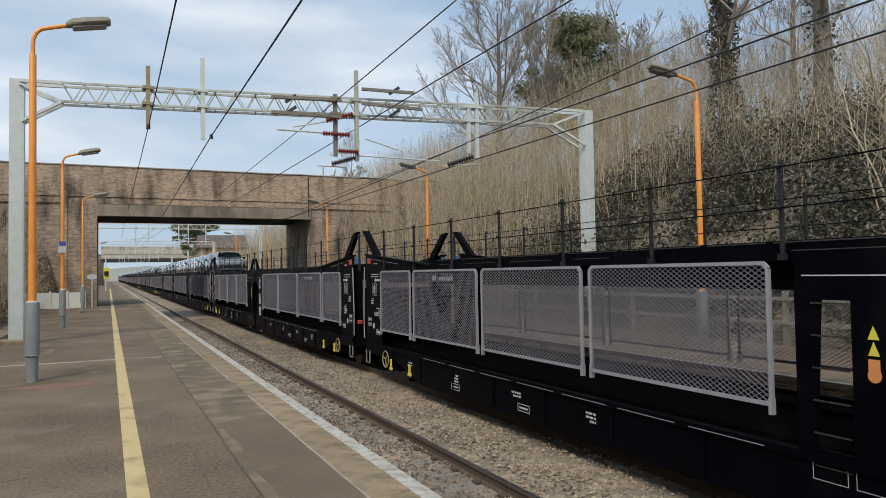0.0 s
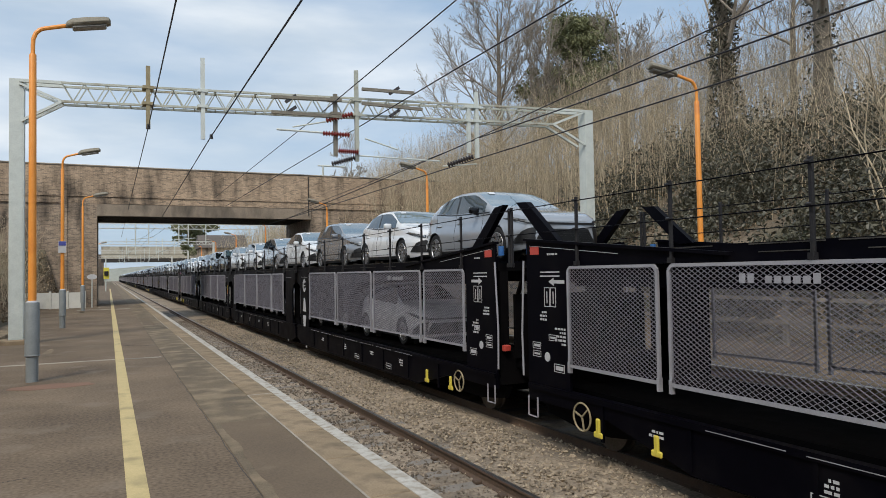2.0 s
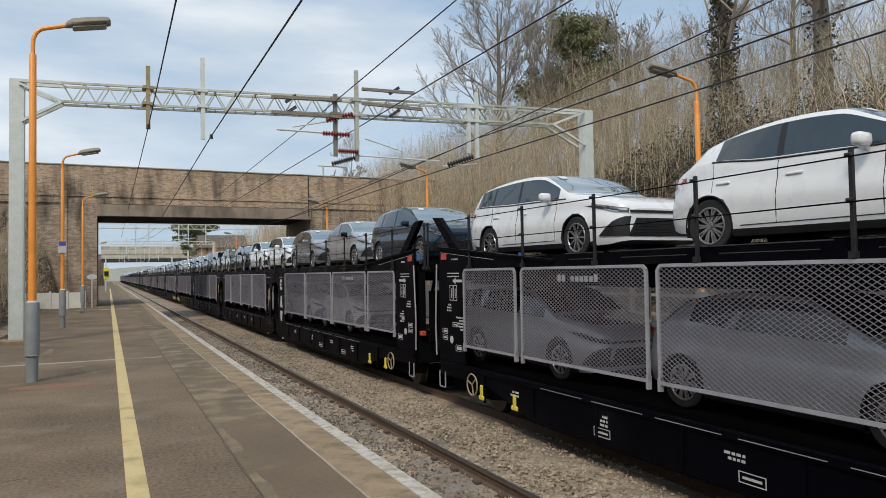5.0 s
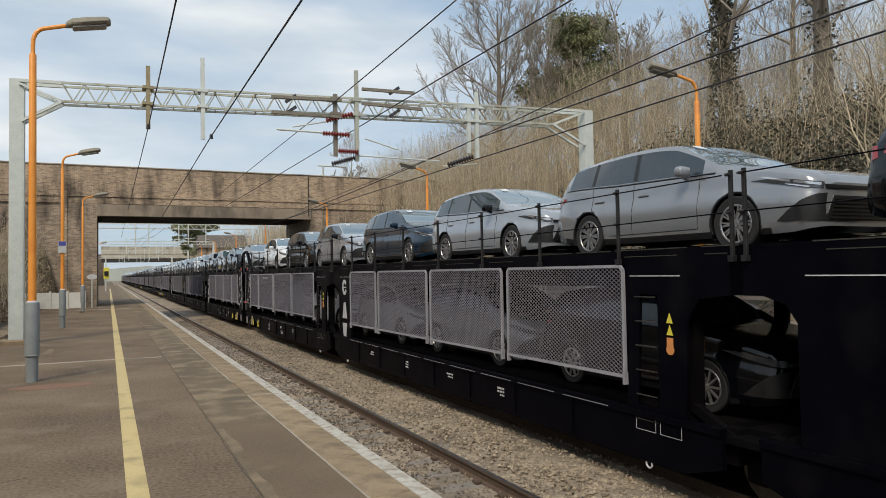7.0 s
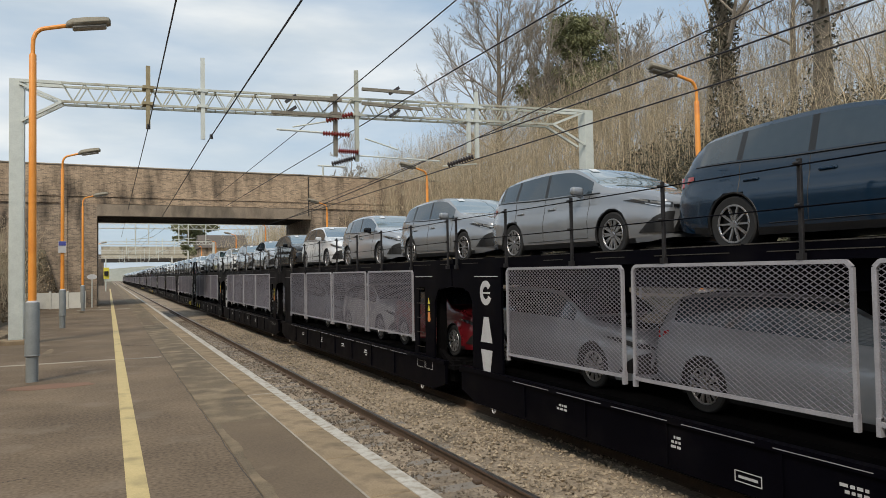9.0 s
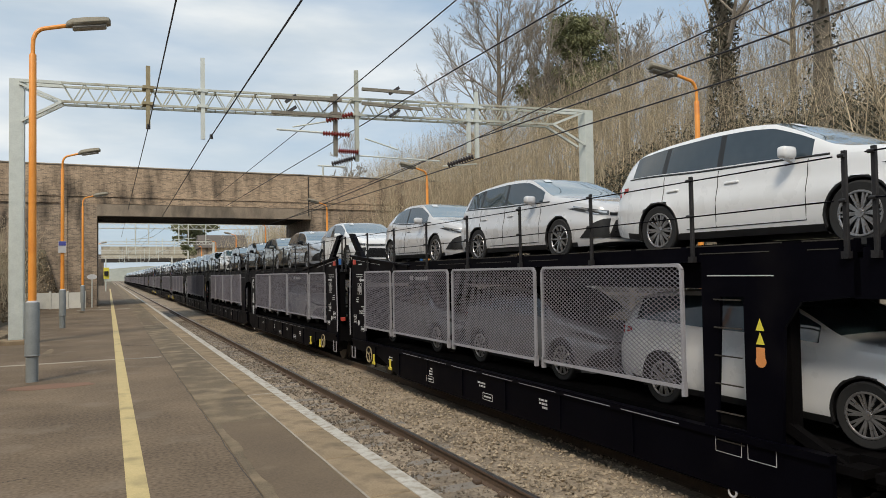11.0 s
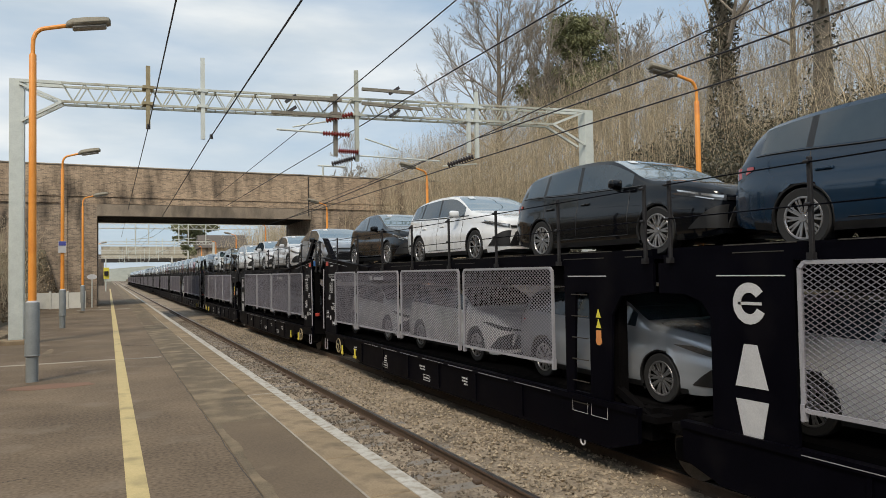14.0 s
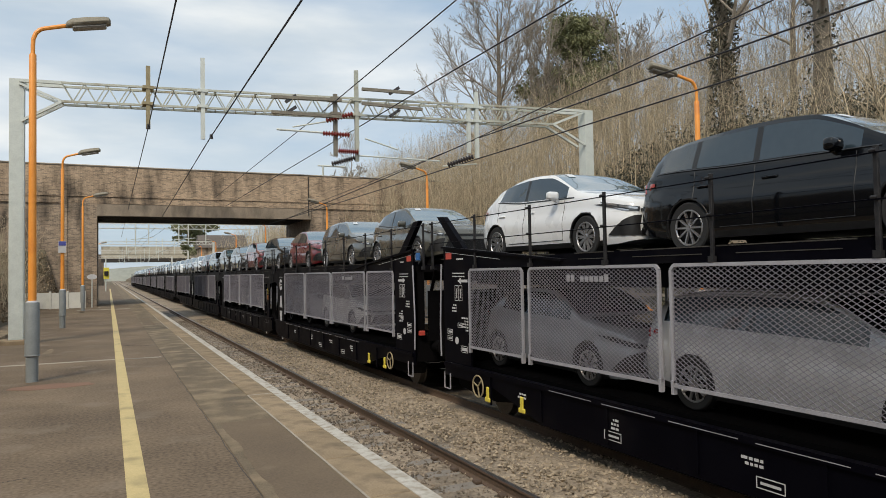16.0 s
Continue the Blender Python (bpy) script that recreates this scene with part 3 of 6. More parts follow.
# ---------------------------------------------------------------- lamps
def lamp(label):
    """A platform lamp: sleeve, tapering pole, swan neck towards +x and a lantern."""
    t = thing("platform_lamp", label, "lamp post", "platform lamps")
    bm = bmesh.new()
    tube(bm, [(0, 0, 0), (0, 0, 0.42), (0, 0, 0.425), (0, 0, 1.28), (0, 0, 1.30)], [0.092, 0.092, 0.108, 0.108, 0.10], 20)
    sl = part("post_sleeve", bm, M_SLEEVE, t, "grey steel sleeve round the foot", True)
    bm = bmesh.new()
    ring(bm, (0, 0, 0), "y", 0.106, 0.012)
    bmesh.ops.rotate(bm, verts=bm.verts, cent=(0, 0, 0), matrix=Matrix.Rotation(radians(90), 3, "X"))
    bmesh.ops.translate(bm, verts=bm.verts, vec=(0, 0, 0.43))
    part("clamp_band", bm, M_SLEEVE, sl)
    bm = bmesh.new()
    disc(bm, (0, 0, 1.295), "z", 0.102, 0.065, 0.03)
    part("white_collar", bm, M_WHITE, sl, "white collar")
    part("pole", made(tube, [(0, 0, 1.3), (0, 0, 3.2), (0, 0, 5.40), (0, 0, 5.42)], [0.062, 0.058, 0.054, 0.045], 14), M_ORANGE, t, "orange painted pole", True)
    arc = [(0, 0, 5.38), (0, 0, 5.55)] + [(0.18 - 0.18 * math.cos(a), 0, 5.60 + 0.27 * math.sin(a)) for a in (0.3, 0.7, 1.1, 1.42)] + [(0.32, 0, 5.915), (0.56, 0, 5.985)]
    part("swan_neck", made(tube, arc, 0.034, 10), M_ORANGE, t, "orange bent arm", True)
    bm = bmesh.new()
    sec = [(0.48, 0.035, 0.035), (0.51, 0.07, 0.07), (0.58, 0.11, 0.105), (0.78, 0.135, 0.115), (1.06, 0.14, 0.105), (1.14, 0.125, 0.085), (1.17, 0.07, 0.03)]
    rings = []
    for x, w, h in sec:
        zc = 5.975 + (x - 0.48) * 0.20
        rings.append([bm.verts.new((x, w * math.cos(a), zc + (h if math.sin(a) > 0 else 0.055) * math.sin(a) * 1.0)) for a in (2 * math.pi * k / 14 for k in range(14))])
    for r0, r1 in zip(rings, rings[1:]):
        for k in range(14):
            bm.faces.new((r0[k], r0[(k + 1) % 14], r1[(k + 1) % 14], r1[k]))
    bm.faces.new(rings[0])
    bm.faces.new(rings[-1])
    ln = part("lantern", bm, M_LANTERN, t, "grey-brown mossy lantern", True)
    bm = bmesh.new()
    bevelled(bm, 0.58, 1.12, -0.10, 0.10, -0.035, 0.012, 0.02)
    bmesh.ops.rotate(bm, verts=bm.verts, cent=(0.52, 0, 0), matrix=Matrix.Rotation(-0.20, 3, "Y"))
    bmesh.ops.translate(bm, verts=bm.verts, vec=(0, 0, 5.925))
    part("lens", bm, M_LENS, ln, "clouded glass bowl")
    return t


def build_lamps():
    first = lamp("orange platform lamp with grey sleeve and mossy lantern")
    first.matrix_basis = pose(-1.13, 13.24, 0)
    for x, y, rz in ((-1.41, 26.9, -6), (-1.2, 40.5, 0), (-1.35, 96, 0),
                     (11.5, 11.07, 170), (11.5, 25.25, 180), (11.5, 39.4, 183), (11.5, 57, 180), (11.5, 71.5, 180), (11.5, 86, 180), (11.5, 100, 180)):
        copy_thing(first, pose(x, y, -0.13 if x > 5 else 0, 0, 0, rz))


# ---------------------------------------------------------------- overhead line
G_L, G_R = Vector((-2.16, 21.2, 0)), Vector((14.53, 18.9, 0))


def on_boom(x, z, d=0.0):
    """A point in the gantry's plane at x, d metres in front of it."""
    f = (x - G_L.x) / (G_R.x - G_L.x)
    p = G_L.lerp(G_R, f)
    return Vector((p.x, p.y - d, z))


def mast(bm, p, h, w=0.31):
    for s in (-1, 1):
        box(bm, p.x + s * w / 2 - 0.012, p.x + s * w / 2 + 0.012, p.y - 0.18, p.y + 0.18, -0.3, h)
    box(bm, p.x - w / 2 + 0.012, p.x + w / 2 - 0.012, p.y - 0.186, p.y - 0.165, -0.3, h)
    for k in range(9):
        z = 0.4 + k * 0.75
        box(bm, p.x - w / 2 + 0.012, p.x + w / 2 - 0.012, p.y + 0.15, p.y + 0.17, z, z + 0.3)


def truss(bm, a, b, depth, width, bays):
    d = (b - a).normalized()
    side = d.cross(Vector((0, 0, 1))).normalized() * width / 2
    top, bot = Vector((0, 0, 0)), Vector((0, 0, -depth))
    for s in (-1, 1):
        for o in (top, bot):
            bar(bm, a + s * side + o, b + s * side + o, 0.058)
        for k in range(bays):
            p, q = a.lerp(b, k / bays) + s * side, a.lerp(b, (k + 1) / bays) + s * side
            m = p.lerp(q, 0.5)
            bar(bm, p + top, m + bot, 0.026)
            bar(bm, m + bot, q + top, 0.026)
    for k in range(bays + 1):
        p = a.lerp(b, k / bays)
        bar(bm, p - side, p + side, 0.03)
        bar(bm, p - side + bot, p + side + bot, 0.03)


def insulator(name, a, b, material, parent, r=0.085, n=10):
    a, b = Vector(a), Vector(b)
    bm = bmesh.new()
    pts, rad = [], []
    for k in range(n):
        for f, q in ((0.0, 0.35), (0.35, 1.0), (0.5, 1.0), (0.85, 0.35)):
            pts.append(a.lerp(b, (k + f) / n))
            rad.append(r * q)
    tube(bm, pts, rad, 10)
    return part(name, bm, material, parent, "ribbed red-brown insulator" if material is M_INSUL else "dark ribbed insulator")


def build_gantry():
    t = thing("catenary_gantry", "pale galvanised lattice gantry spanning the tracks", "gantry")
    for p, nm in ((G_L, "mast"), (G_R, "mast")):
        part(nm, made(mast, p, 6.93 if p is G_L else 7.03), M_GALV, t, "grey steel mast")
        part("mast_footing", made(bevelled, p.x - 0.4, p.x + 0.4, p.y - 0.4, p.y + 0.4, -0.4, 0.12, 0.03), M_COPING, t, "concrete footing")
    part("boom", made(truss, on_boom(-1.1, 6.88), on_boom(13.2, 6.98), 0.50, 0.42, 26), M_GALV_WARM, t, "lattice steel boom")
    for s in (-0.2, 0.2):
        o = Vector((0, s, 0))
        for xa, za, xb, zb, w in ((-2.1, 6.88, -1.1, 6.88, 0.08), (-2.1, 6.80, -1.1, 6.38, 0.06), (-2.05, 5.82, -1.1, 6.38, 0.07),
                                  (14.35, 6.98, 13.2, 6.98, 0.08), (14.35, 6.95, 13.2, 6.48, 0.06), (14.35, 5.85, 13.2, 6.48, 0.07)):
            part("knee_brace", made(bar, on_boom(xa, za) + o, on_boom(xb, zb) + o, w), M_GALV, t)
    for x, z0, z1, m in ((0.98, 5.72, 7.45, M_RUST), (2.38, 5.50, 7.78, M_GALV), (6.68, 5.02, 7.75, M_GALV_WARM), (10.47, 5.25, 7.35, M_GALV), (10.2, 5.4, 6.9, M_GALV), (6.05, 5.15, 7.0, M_ARM)):
        bm = bmesh.new()
        c = on_boom(x, 0, 0.32)
        box(bm, c.x - 0.055, c.x + 0.055, c.y - 0.05, c.y + 0.05, z0, z1)
        for zz in (6.42, 6.86):
            box(bm, c.x - 0.14, c.x + 0.14, c.y - 0.07, c.y + 0.3, zz - 0.04, zz + 0.04)
        part("drop_post", bm, m, t, "hanging support post")
    for x0, x1, za, zb in ((4.2, 6.2, 6.78, 6.80), (4.2, 6.2, 6.34, 6.30), (6.8, 8.4, 7.17, 7.15), (6.8, 8.65, 6.74, 6.66)):
        part("cross_arm", made(bar, on_boom(x0, za, 0.46), on_boom(x1, zb, 0.46), 0.085), M_ARM, t, "horizontal cross arm")
    for xa, za, xb, zb, r in ((4.35, 5.86, 5.7, 5.82, 0.03), (4.8, 5.95, 6.0, 6.2, 0.022), (6.9, 5.7, 7.9, 5.4, 0.025), (6.7, 5.18, 9.2, 5.1, 0.022),
                              (5.5, 4.85, 6.3, 4.83, 0.025), (5.65, 4.85, 5.65, 4.55, 0.03), (9.3, 4.95, 10.4, 5.05, 0.02)):
        part("registration_arm", made(tube, [on_boom(xa, za, 0.4), on_boom(xb, zb, 0.4)], r, 8), M_GALV, t, "thin registration tube")
    insulator("insulator", on_boom(5.75, 6.18, 0.42), on_boom(6.55, 6.42, 0.42), M_INSUL, t)
    insulator("insulator", on_boom(5.65, 5.80, 0.42), on_boom(6.45, 5.78, 0.42), M_INSUL, t)
    insulator("insulator", on_boom(6.1, 5.30, 0.42), on_boom(6.7, 5.28, 0.42), M_INSUL, t)
    insulator("insulator", on_boom(5.9, 4.90, 0.42), on_boom(6.6, 5.12, 0.42), M_INSUL_DARK, t, 0.085)
    insulator("insulator", on_boom(9.45, 4.98, 0.42), on_boom(10.3, 5.28, 0.42), M_INSUL_DARK, t, 0.085)
    for x, z in ((4.75, 6.75), (4.75, 6.42), (7.8, 7.18), (7.8, 6.5)):
        c = on_boom(x, z, 0.42)
        part("clamp", made(bar, c + Vector((-0.15, 0, -0.1)), c + Vector((0.15, 0, 0.12)), 0.09), M_INSUL_DARK, t)
    # gantries further along
    for k, y in enumerate((75.0, 112.0, 150.0, 190.0)):
        g = thing("distant_gantry", "pale lattice gantry farther along the line", "gantry", "distant gantries")
        for x in (-3.2, 14.6):
            bm = bmesh.new()
            box(bm, x - 0.15, x + 0.15, y - 0.15, y + 0.15, -0.5, 6.9)
            part("mast", bm, M_FENCE, g)
        part("boom", made(truss, Vector((-3.2, y, 7.0)), Vector((14.6, y, 7.0)), 0.5, 0.4, 20), M_FENCE, g)
        for x in (2.4, 3.6, 6.4, 7.3, 9.0):
            part("drop_post", made(box, x - 0.05, x + 0.05, y - 0.3, y - 0.2, 5.0, 7.4), M_GALV, g)
        for x in (3.0, 7.0):
            part("registration_arm", made(bar, (x - 1.0, y - 0.3, 5.4), (x + 1.0, y - 0.3, 5.6), 0.06), M_GALV, g)


def sag(a, b, drop, n=14):
    a, b = Vector(a), Vector(b)
    return [a.lerp(b, k / n) - Vector((0, 0, drop * 4 * (k / n) * (1 - k / n))) for k in range(n + 1)]


def build_wires():
    runs = [
        ((0.58, -26, 5.62), (0.98, 20.4, 5.76), (1.15, 75, 5.7), 0.013, 0.0),
        ((1.95, -26, 5.3), (2.58, 20.2, 5.57), (2.95, 46.2, 5.32), 0.017, 0.0),
        ((4.86, -26, 6.49), (5.72, 19.8, 6.49), (6.04, 45.6, 6.62), 0.013, 0.0),
        ((7.19, -26, 6.26), (7.06, 19.5, 6.26), (6.73, 45.6, 6.11), 0.015, 0.0),
        ((5.7, -26, 5.47), (9.6, 19.17, 5.47), (11.5, 45.6, 6.0), 0.011, 0.0),
        ((10.8, -26, 5.75), (10.6, 19.1, 5.92), (10.3, 46, 5.25), 0.018, 0.12),
        ((10.45, -26, 5.2), (10.15, 19.1, 5.12), (9.4, 46, 5.0), 0.016, 0.06),
    ]
    for a, m, b, r, s in runs:
        t = thing("overhead_wire", "dark overhead line wire strung between gantries", "wire", "overhead wires")
        part("span", made(tube, sag(a, m, s), r, 6), M_WIRE, t)
        part("span", made(tube, sag(m, b, s * 0.4), r, 6), M_WIRE, t)
    t = thing("overhead_wire", "dark overhead line wire beyond the bridge", "wire", "overhead wires")
    for x in (3.0, 3.67, 7.3):
        part("span", made(tube, sag((x, 53.4, 5.2), (x, 75, 5.6), 0.1), 0.012, 5), M_WIRE, t)
        part("span", made(tube, sag((x, 75, 5.6), (x, 190, 5.6), 0.1), 0.012, 5), M_WIRE, t)
    for p in ((2.58, 20.1, 5.50), (0.98, 20.3, 5.70)):
        t = thing("wire_clamp", "small dark clamp on an overhead wire", "clamp", "wire clamps")
        part("clamp_body", made(disc, p, "z", 0.05, 0.04, 0.12, 8), M_WIRE, t)



def build_distance():
    # added backdrop ridge, coloured pale to look hazy
    bm = bmesh.new()
    xs = [-420 + 30 * i for i in range(40)]
    lo = [bm.verts.new((x, 620 + 0.1 * abs(x), -3)) for x in xs]
    mid = [bm.verts.new((x, 640 + 0.1 * abs(x), 9 + 3.5 * noise.noise((x * 0.02, 0, 0)) + 3 * noise.noise((x * 0.09, 4, 0)))) for x in xs]
    back = [bm.verts.new((x, 760 + 0.1 * abs(x), 5)) for x in xs]
    for a, b in ((lo, mid), (mid, back)):
        for i in range(len(xs) - 1):
            bm.faces.new((a[i], a[i + 1], b[i + 1], b[i]))
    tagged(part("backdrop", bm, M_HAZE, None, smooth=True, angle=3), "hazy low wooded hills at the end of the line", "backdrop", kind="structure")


build_ground()
build_distance()
build_platforms()
build_track()
build_bridge()
build_lamps()
build_gantry()
build_wires()

# ---------------------------------------------------------------- train
SEC = 14.85          # length of a wagon section from joint to joint
RZ = 0.0             # heights in a wagon count from the rail top


def travelled(t):
    return 18.17 * t + 0.0316 * t * t


def mesh_panel(bm, y0, y1, z0, z1, x):
    """Diamond wire mesh, clipped to its frame."""
    py, pz = 0.090, 0.055
    k = pz / py
    n0, n1 = int((z0 - k * y1) / pz) - 2, int((z1 + k * y1) / pz) + 2
    for sgn in (1, -1):
        for n in range(n0 - 30, n1 + 30):
            c = n * pz
            ya, yb = y0, y1
            lo, hi = sorted(((z0 - c) / (sgn * k), (z1 - c) / (sgn * k)))
            ya, yb = max(ya, lo), min(yb, hi)
            if yb - ya < 0.03:
                continue
            bar(bm, (x + sgn * 0.003, ya, c + sgn * k * ya), (x + sgn * 0.003, yb, c + sgn * k * yb), 0.0105 if sgn > 0 else 0.0065, 0.006)


def panel_frame(bm, y0, y1, z0, z1, x):
    w, d = 0.036, 0.02
    c = 0.055
    pts = [(y0 + c, z0), (y1 - c, z0), (y1, z0 + c * 0.3), (y1, z1 - c), (y1 - c, z1), (y0 + c, z1), (y0, z1 - c), (y0, z0 + c * 0.3)]
    for p, q in zip(pts, pts[1:] + pts[:1]):
        bar(bm, (x, *p), (x, *q), w if abs(p[1] - q[1]) < 0.2 and abs(p[0] - q[0]) > 0.3 else w, d + 0.02)
    for yy in (y0, y1):
        box(bm, x - 0.03, x + 0.03, yy - 0.02, yy + 0.02, z0 - 0.10, z0 + 0.06)


def plate_marks(bm, x, y0, z0, rows, dirn=1):
    """Lines of small unreadable stencilling as bars."""
    rnd = random.Random(int(y0 * 100) + rows)
    for r in range(rows):
        yy = y0
        for _ in range(rnd.randint(2, 4)):
            w = rnd.uniform(0.02, 0.08)
            box(bm, x - 0.002, x + 0.002, yy, yy + w, z0 - r * 0.055, z0 - r * 0.055 + 0.03)
            yy += w + 0.02


def wheelset(parent, y):
    w = part("wheelset", made(tube, [(-0.7, y, 0.37), (0.7, y, 0.37)], 0.07, 12), M_WAGON_DIRTY, parent)
    for s in (-1, 1):
        bm = bmesh.new()
        tube(bm, [(s * 0.68, y, 0.37), (s * 0.71, y, 0.37), (s * 0.82, y, 0.37), (s * 0.825, y, 0.37)], [0.40, 0.37, 0.365, 0.30], 26)
        part("wheel", bm, M_STEEL, w, "worn steel wheel", True)
        bm = bmesh.new()
        bevelled(bm, s * 0.95 - 0.1, s * 0.95 + 0.1, y - 0.14, y + 0.14, 0.25, 0.52, 0.03)
        for k in range(5):
            bar(bm, (s * 0.95, y - 0.5 + 0.02 * k, 0.56 + 0.025 * k), (s * 0.95, y + 0.5 - 0.02 * k, 0.56 + 0.025 * k), 0.09, 0.022)
        part("axle_box", bm, M_WAGON_DIRTY, w, "axle box with leaf spring")


def wagon(front, rear, far=False, short_first=False, plain=False):
    """A two-deck car-carrying wagon section. Ends: T outer end, C joint with big white marks, P plain joint. y = 0 is the front joint."""
    L = SEC
    t = thing("car_transporter_wagon", "black two-deck car transporter wagon with wire mesh side panels", "rail wagon", "train wagons")
    start = 1.85
    if front == "T":
        lens = [1.78, 2.84, 2.84, 2.84]
    elif rear == "T":
        lens = [2.84, 2.84, 2.84, 1.78]
    else:
        lens = [2.84, 2.84, 2.84, 1.95]
    if rear == "T":
        start = L - 1.85 - sum(lens) - 0.20 * 3
    if short_first:
        lens, start = lens[::-1], 1.85 if front == "P" else 2.12
    # side panels
    for s in (-1, 1):
        y = start
        for ln in lens:
            x = s * 1.40
            p = part("side_panel", made(panel_frame, y, y + ln, 1.235, 2.63, x), M_FRAME, t, "grey framed mesh panel")
            part("wire_mesh", made(mesh_panel, y + 0.02, y + ln - 0.02, 1.255, 2.61, x), M_MESH, p, "diamond wire mesh")
            y += ln + 0.20
    # sole bars, low between the joints and raised at outer ends
    pts_f = [(0.75, 0.62), (2.6, 0.60), (4.1, 0.25)] if front == "T" else [(0.35, 0.42), (0.9, 0.25)]
    pts_r = [(L - 0.75, 0.62), (L - 2.6, 0.60), (L - 4.1, 0.25)] if rear == "T" else [(L - 0.35, 0.42), (L - 0.9, 0.25)]
    prof = pts_f + pts_r[::-1] + [(pts_r[0][0], 0.84), (pts_f[0][0], 0.84)]
    for s in (-1, 1):
        bm = bmesh.new()
        prism(bm, prof, "x", s * 1.32, s * 1.38)
        box(bm, min(s * 1.30, s * 1.41), max(s * 1.30, s * 1.41), pts_f[0][0], pts_r[0][0], 0.78, 0.86)
        y = 3.0
        while y < L - 2:
            box(bm, min(s * 1.37, s * 1.40), max(s * 1.37, s * 1.40), y, y + 0.05, 0.30, 0.80)
            y += 1.55
        sb = part("sole_bar", bm, M_WAGON, t, "black sole bar")
        if far:
            continue
        bm = bmesh.new()
        y = (4.3 if front == "T" else 2.2)
        while y < L - (4.5 if rear == "T" else 2.4):
            box(bm, s * 1.412 - 0.002, s * 1.412 + 0.002, y, y + 1.0, 0.808, 0.816)
            y += 1.22
        part("dashed_line", bm, M_FRAME, sb, "thin white dashed line")
        bm = bmesh.new()
        rnd = random.Random(7)
        for yy in (4.9, 6.8, 9.0, 11.2):
            plate_marks(bm, s * 1.384, yy, 0.62, rnd.choice((2, 3)))
        part("stencilling", bm, M_WHITE, sb, "small white stencilled lines")["kind"] = "stuff"
        bm = bmesh.new()
        for yy in ((5.6, 7.9) if front == "T" else (L - 5.9, L - 8.3) if rear == "T" else ()):
            for a, b in ((0, 0.010), (0.11, 0.12)):
                box(bm, s * 1.385 - 0.002, s * 1.385 + 0.002, yy, yy + 0.34, 0.36 + a, 0.36 + b)
            for a, b in ((0, 0.010), (0.33, 0.34)):
                box(bm, s * 1.385 - 0.002, s * 1.385 + 0.002, yy + a, yy + b, 0.36, 0.48)
            box(bm, s * 1.385 - 0.002, s * 1.385 + 0.002, yy + 0.05, yy + 0.29, 0.405, 0.432)
        if "T" in (front, rear):
            part("outlined_plate", bm, M_WHITE, sb, "white outlined plate")["kind"] = "stuff"
        else:
            bm.free()
    # decks
    bm = bmesh.new()
    y0d, y1d = (0.8 if front == "T" else 0.1), (L - 0.8 if rear == "T" else L - 0.1)
    prism(bm, [(-1.3, 0.70), (1.3, 0.70), (1.3, 0.78), (1.05, 0.78), (1.05, 0.85), (0.55, 0.85), (0.55, 0.78), (-0.55, 0.78), (-0.55, 0.85), (-1.05, 0.85), (-1.05, 0.78), (-1.3, 0.78)], "y", y0d, y1d)
    part("lower_deck", bm, M_WAGON_DIRTY, t, "grimy lower deck")
    bm = bmesh.new()
    for s in (-1, 1):
        box(bm, min(s * 1.28, s * 1.36), max(s * 1.28, s * 1.36), y0d, y1d, 2.655, 2.75)
        box(bm, min(s * 1.22, s * 1.30), max(s * 1.22, s * 1.30), y0d, y1d, 2.75, 2.835)
        box(bm, min(s * 0.45, s * 1.28), max(s * 0.45, s * 1.28), y0d, y1d, 2.715, 2.765)
    y = y0d + 0.1
    while y < y1d:
        box(bm, -1.28, 1.28, y, y + 0.08, 2.64, 2.715)
        y += 1.2
    box(bm, -0.44, 0.44, y0d, y1d, 2.70, 2.735)
    # middle rib added to block bright background showing under the cars
    box(bm, -0.05, 0.05, y0d, y1d, 2.735, 2.90)
    part("upper_deck", bm, M_WAGON, t, "black upper deck with wheel troughs")
    # pale broken strips: worn deck edges and the sky highlight drawn on them
    if not far:
        for s in (-1, 1):
            bm = bmesh.new()
            y = y0d + 0.02
            rnd = random.Random(31)
            while y < y1d - 0.6:
                w = rnd.uniform(0.5, 1.6)
                box(bm, s * 1.302 - 0.004, s * 1.302 + 0.004, y, min(y + w, y1d), 2.826, 2.839)
                if rnd.random() < 0.6:
                    box(bm, s * 1.362 - 0.004, s * 1.362 + 0.004, y + 0.1, min(y + w * 0.8, y1d), 2.742, 2.752)
                y += w + rnd.uniform(0.04, 0.5)
            part("worn_edge", bm, M_STEEL, t, "bare worn steel edge")["kind"] = "stuff"
    # posts and cables along the upper deck
    ys = [0.12 + 1.81 * k for k in range(9)]
    for s in (-1, 1):
        for k, y in enumerate(ys if not far else ys[::3]):
            bm = bmesh.new()
            bevelled(bm, s * 1.39 - 0.018, s * 1.39 + 0.018, y - 0.022, y + 0.022, 2.66, 3.62, 0.005)
            box(bm, s * 1.40 - 0.03, s * 1.40 + 0.03, y - 0.035, y + 0.035, 2.655, 2.72)
            for z in (3.17, 3.57):
                disc(bm, (s * 1.43, y - 0.03, z), "y", 0.018, 0.018, 0.06, 8)
            part("guard_post", bm, M_POST, t)
        for z in (3.17, 3.57):
            part("guard_cable", made(tube, sag((s * 1.435, 0.2, z), (s * 1.435, L - 0.2, z), 0.02, 6), 0.008, 5), M_WAGON, t, "black guard cable")
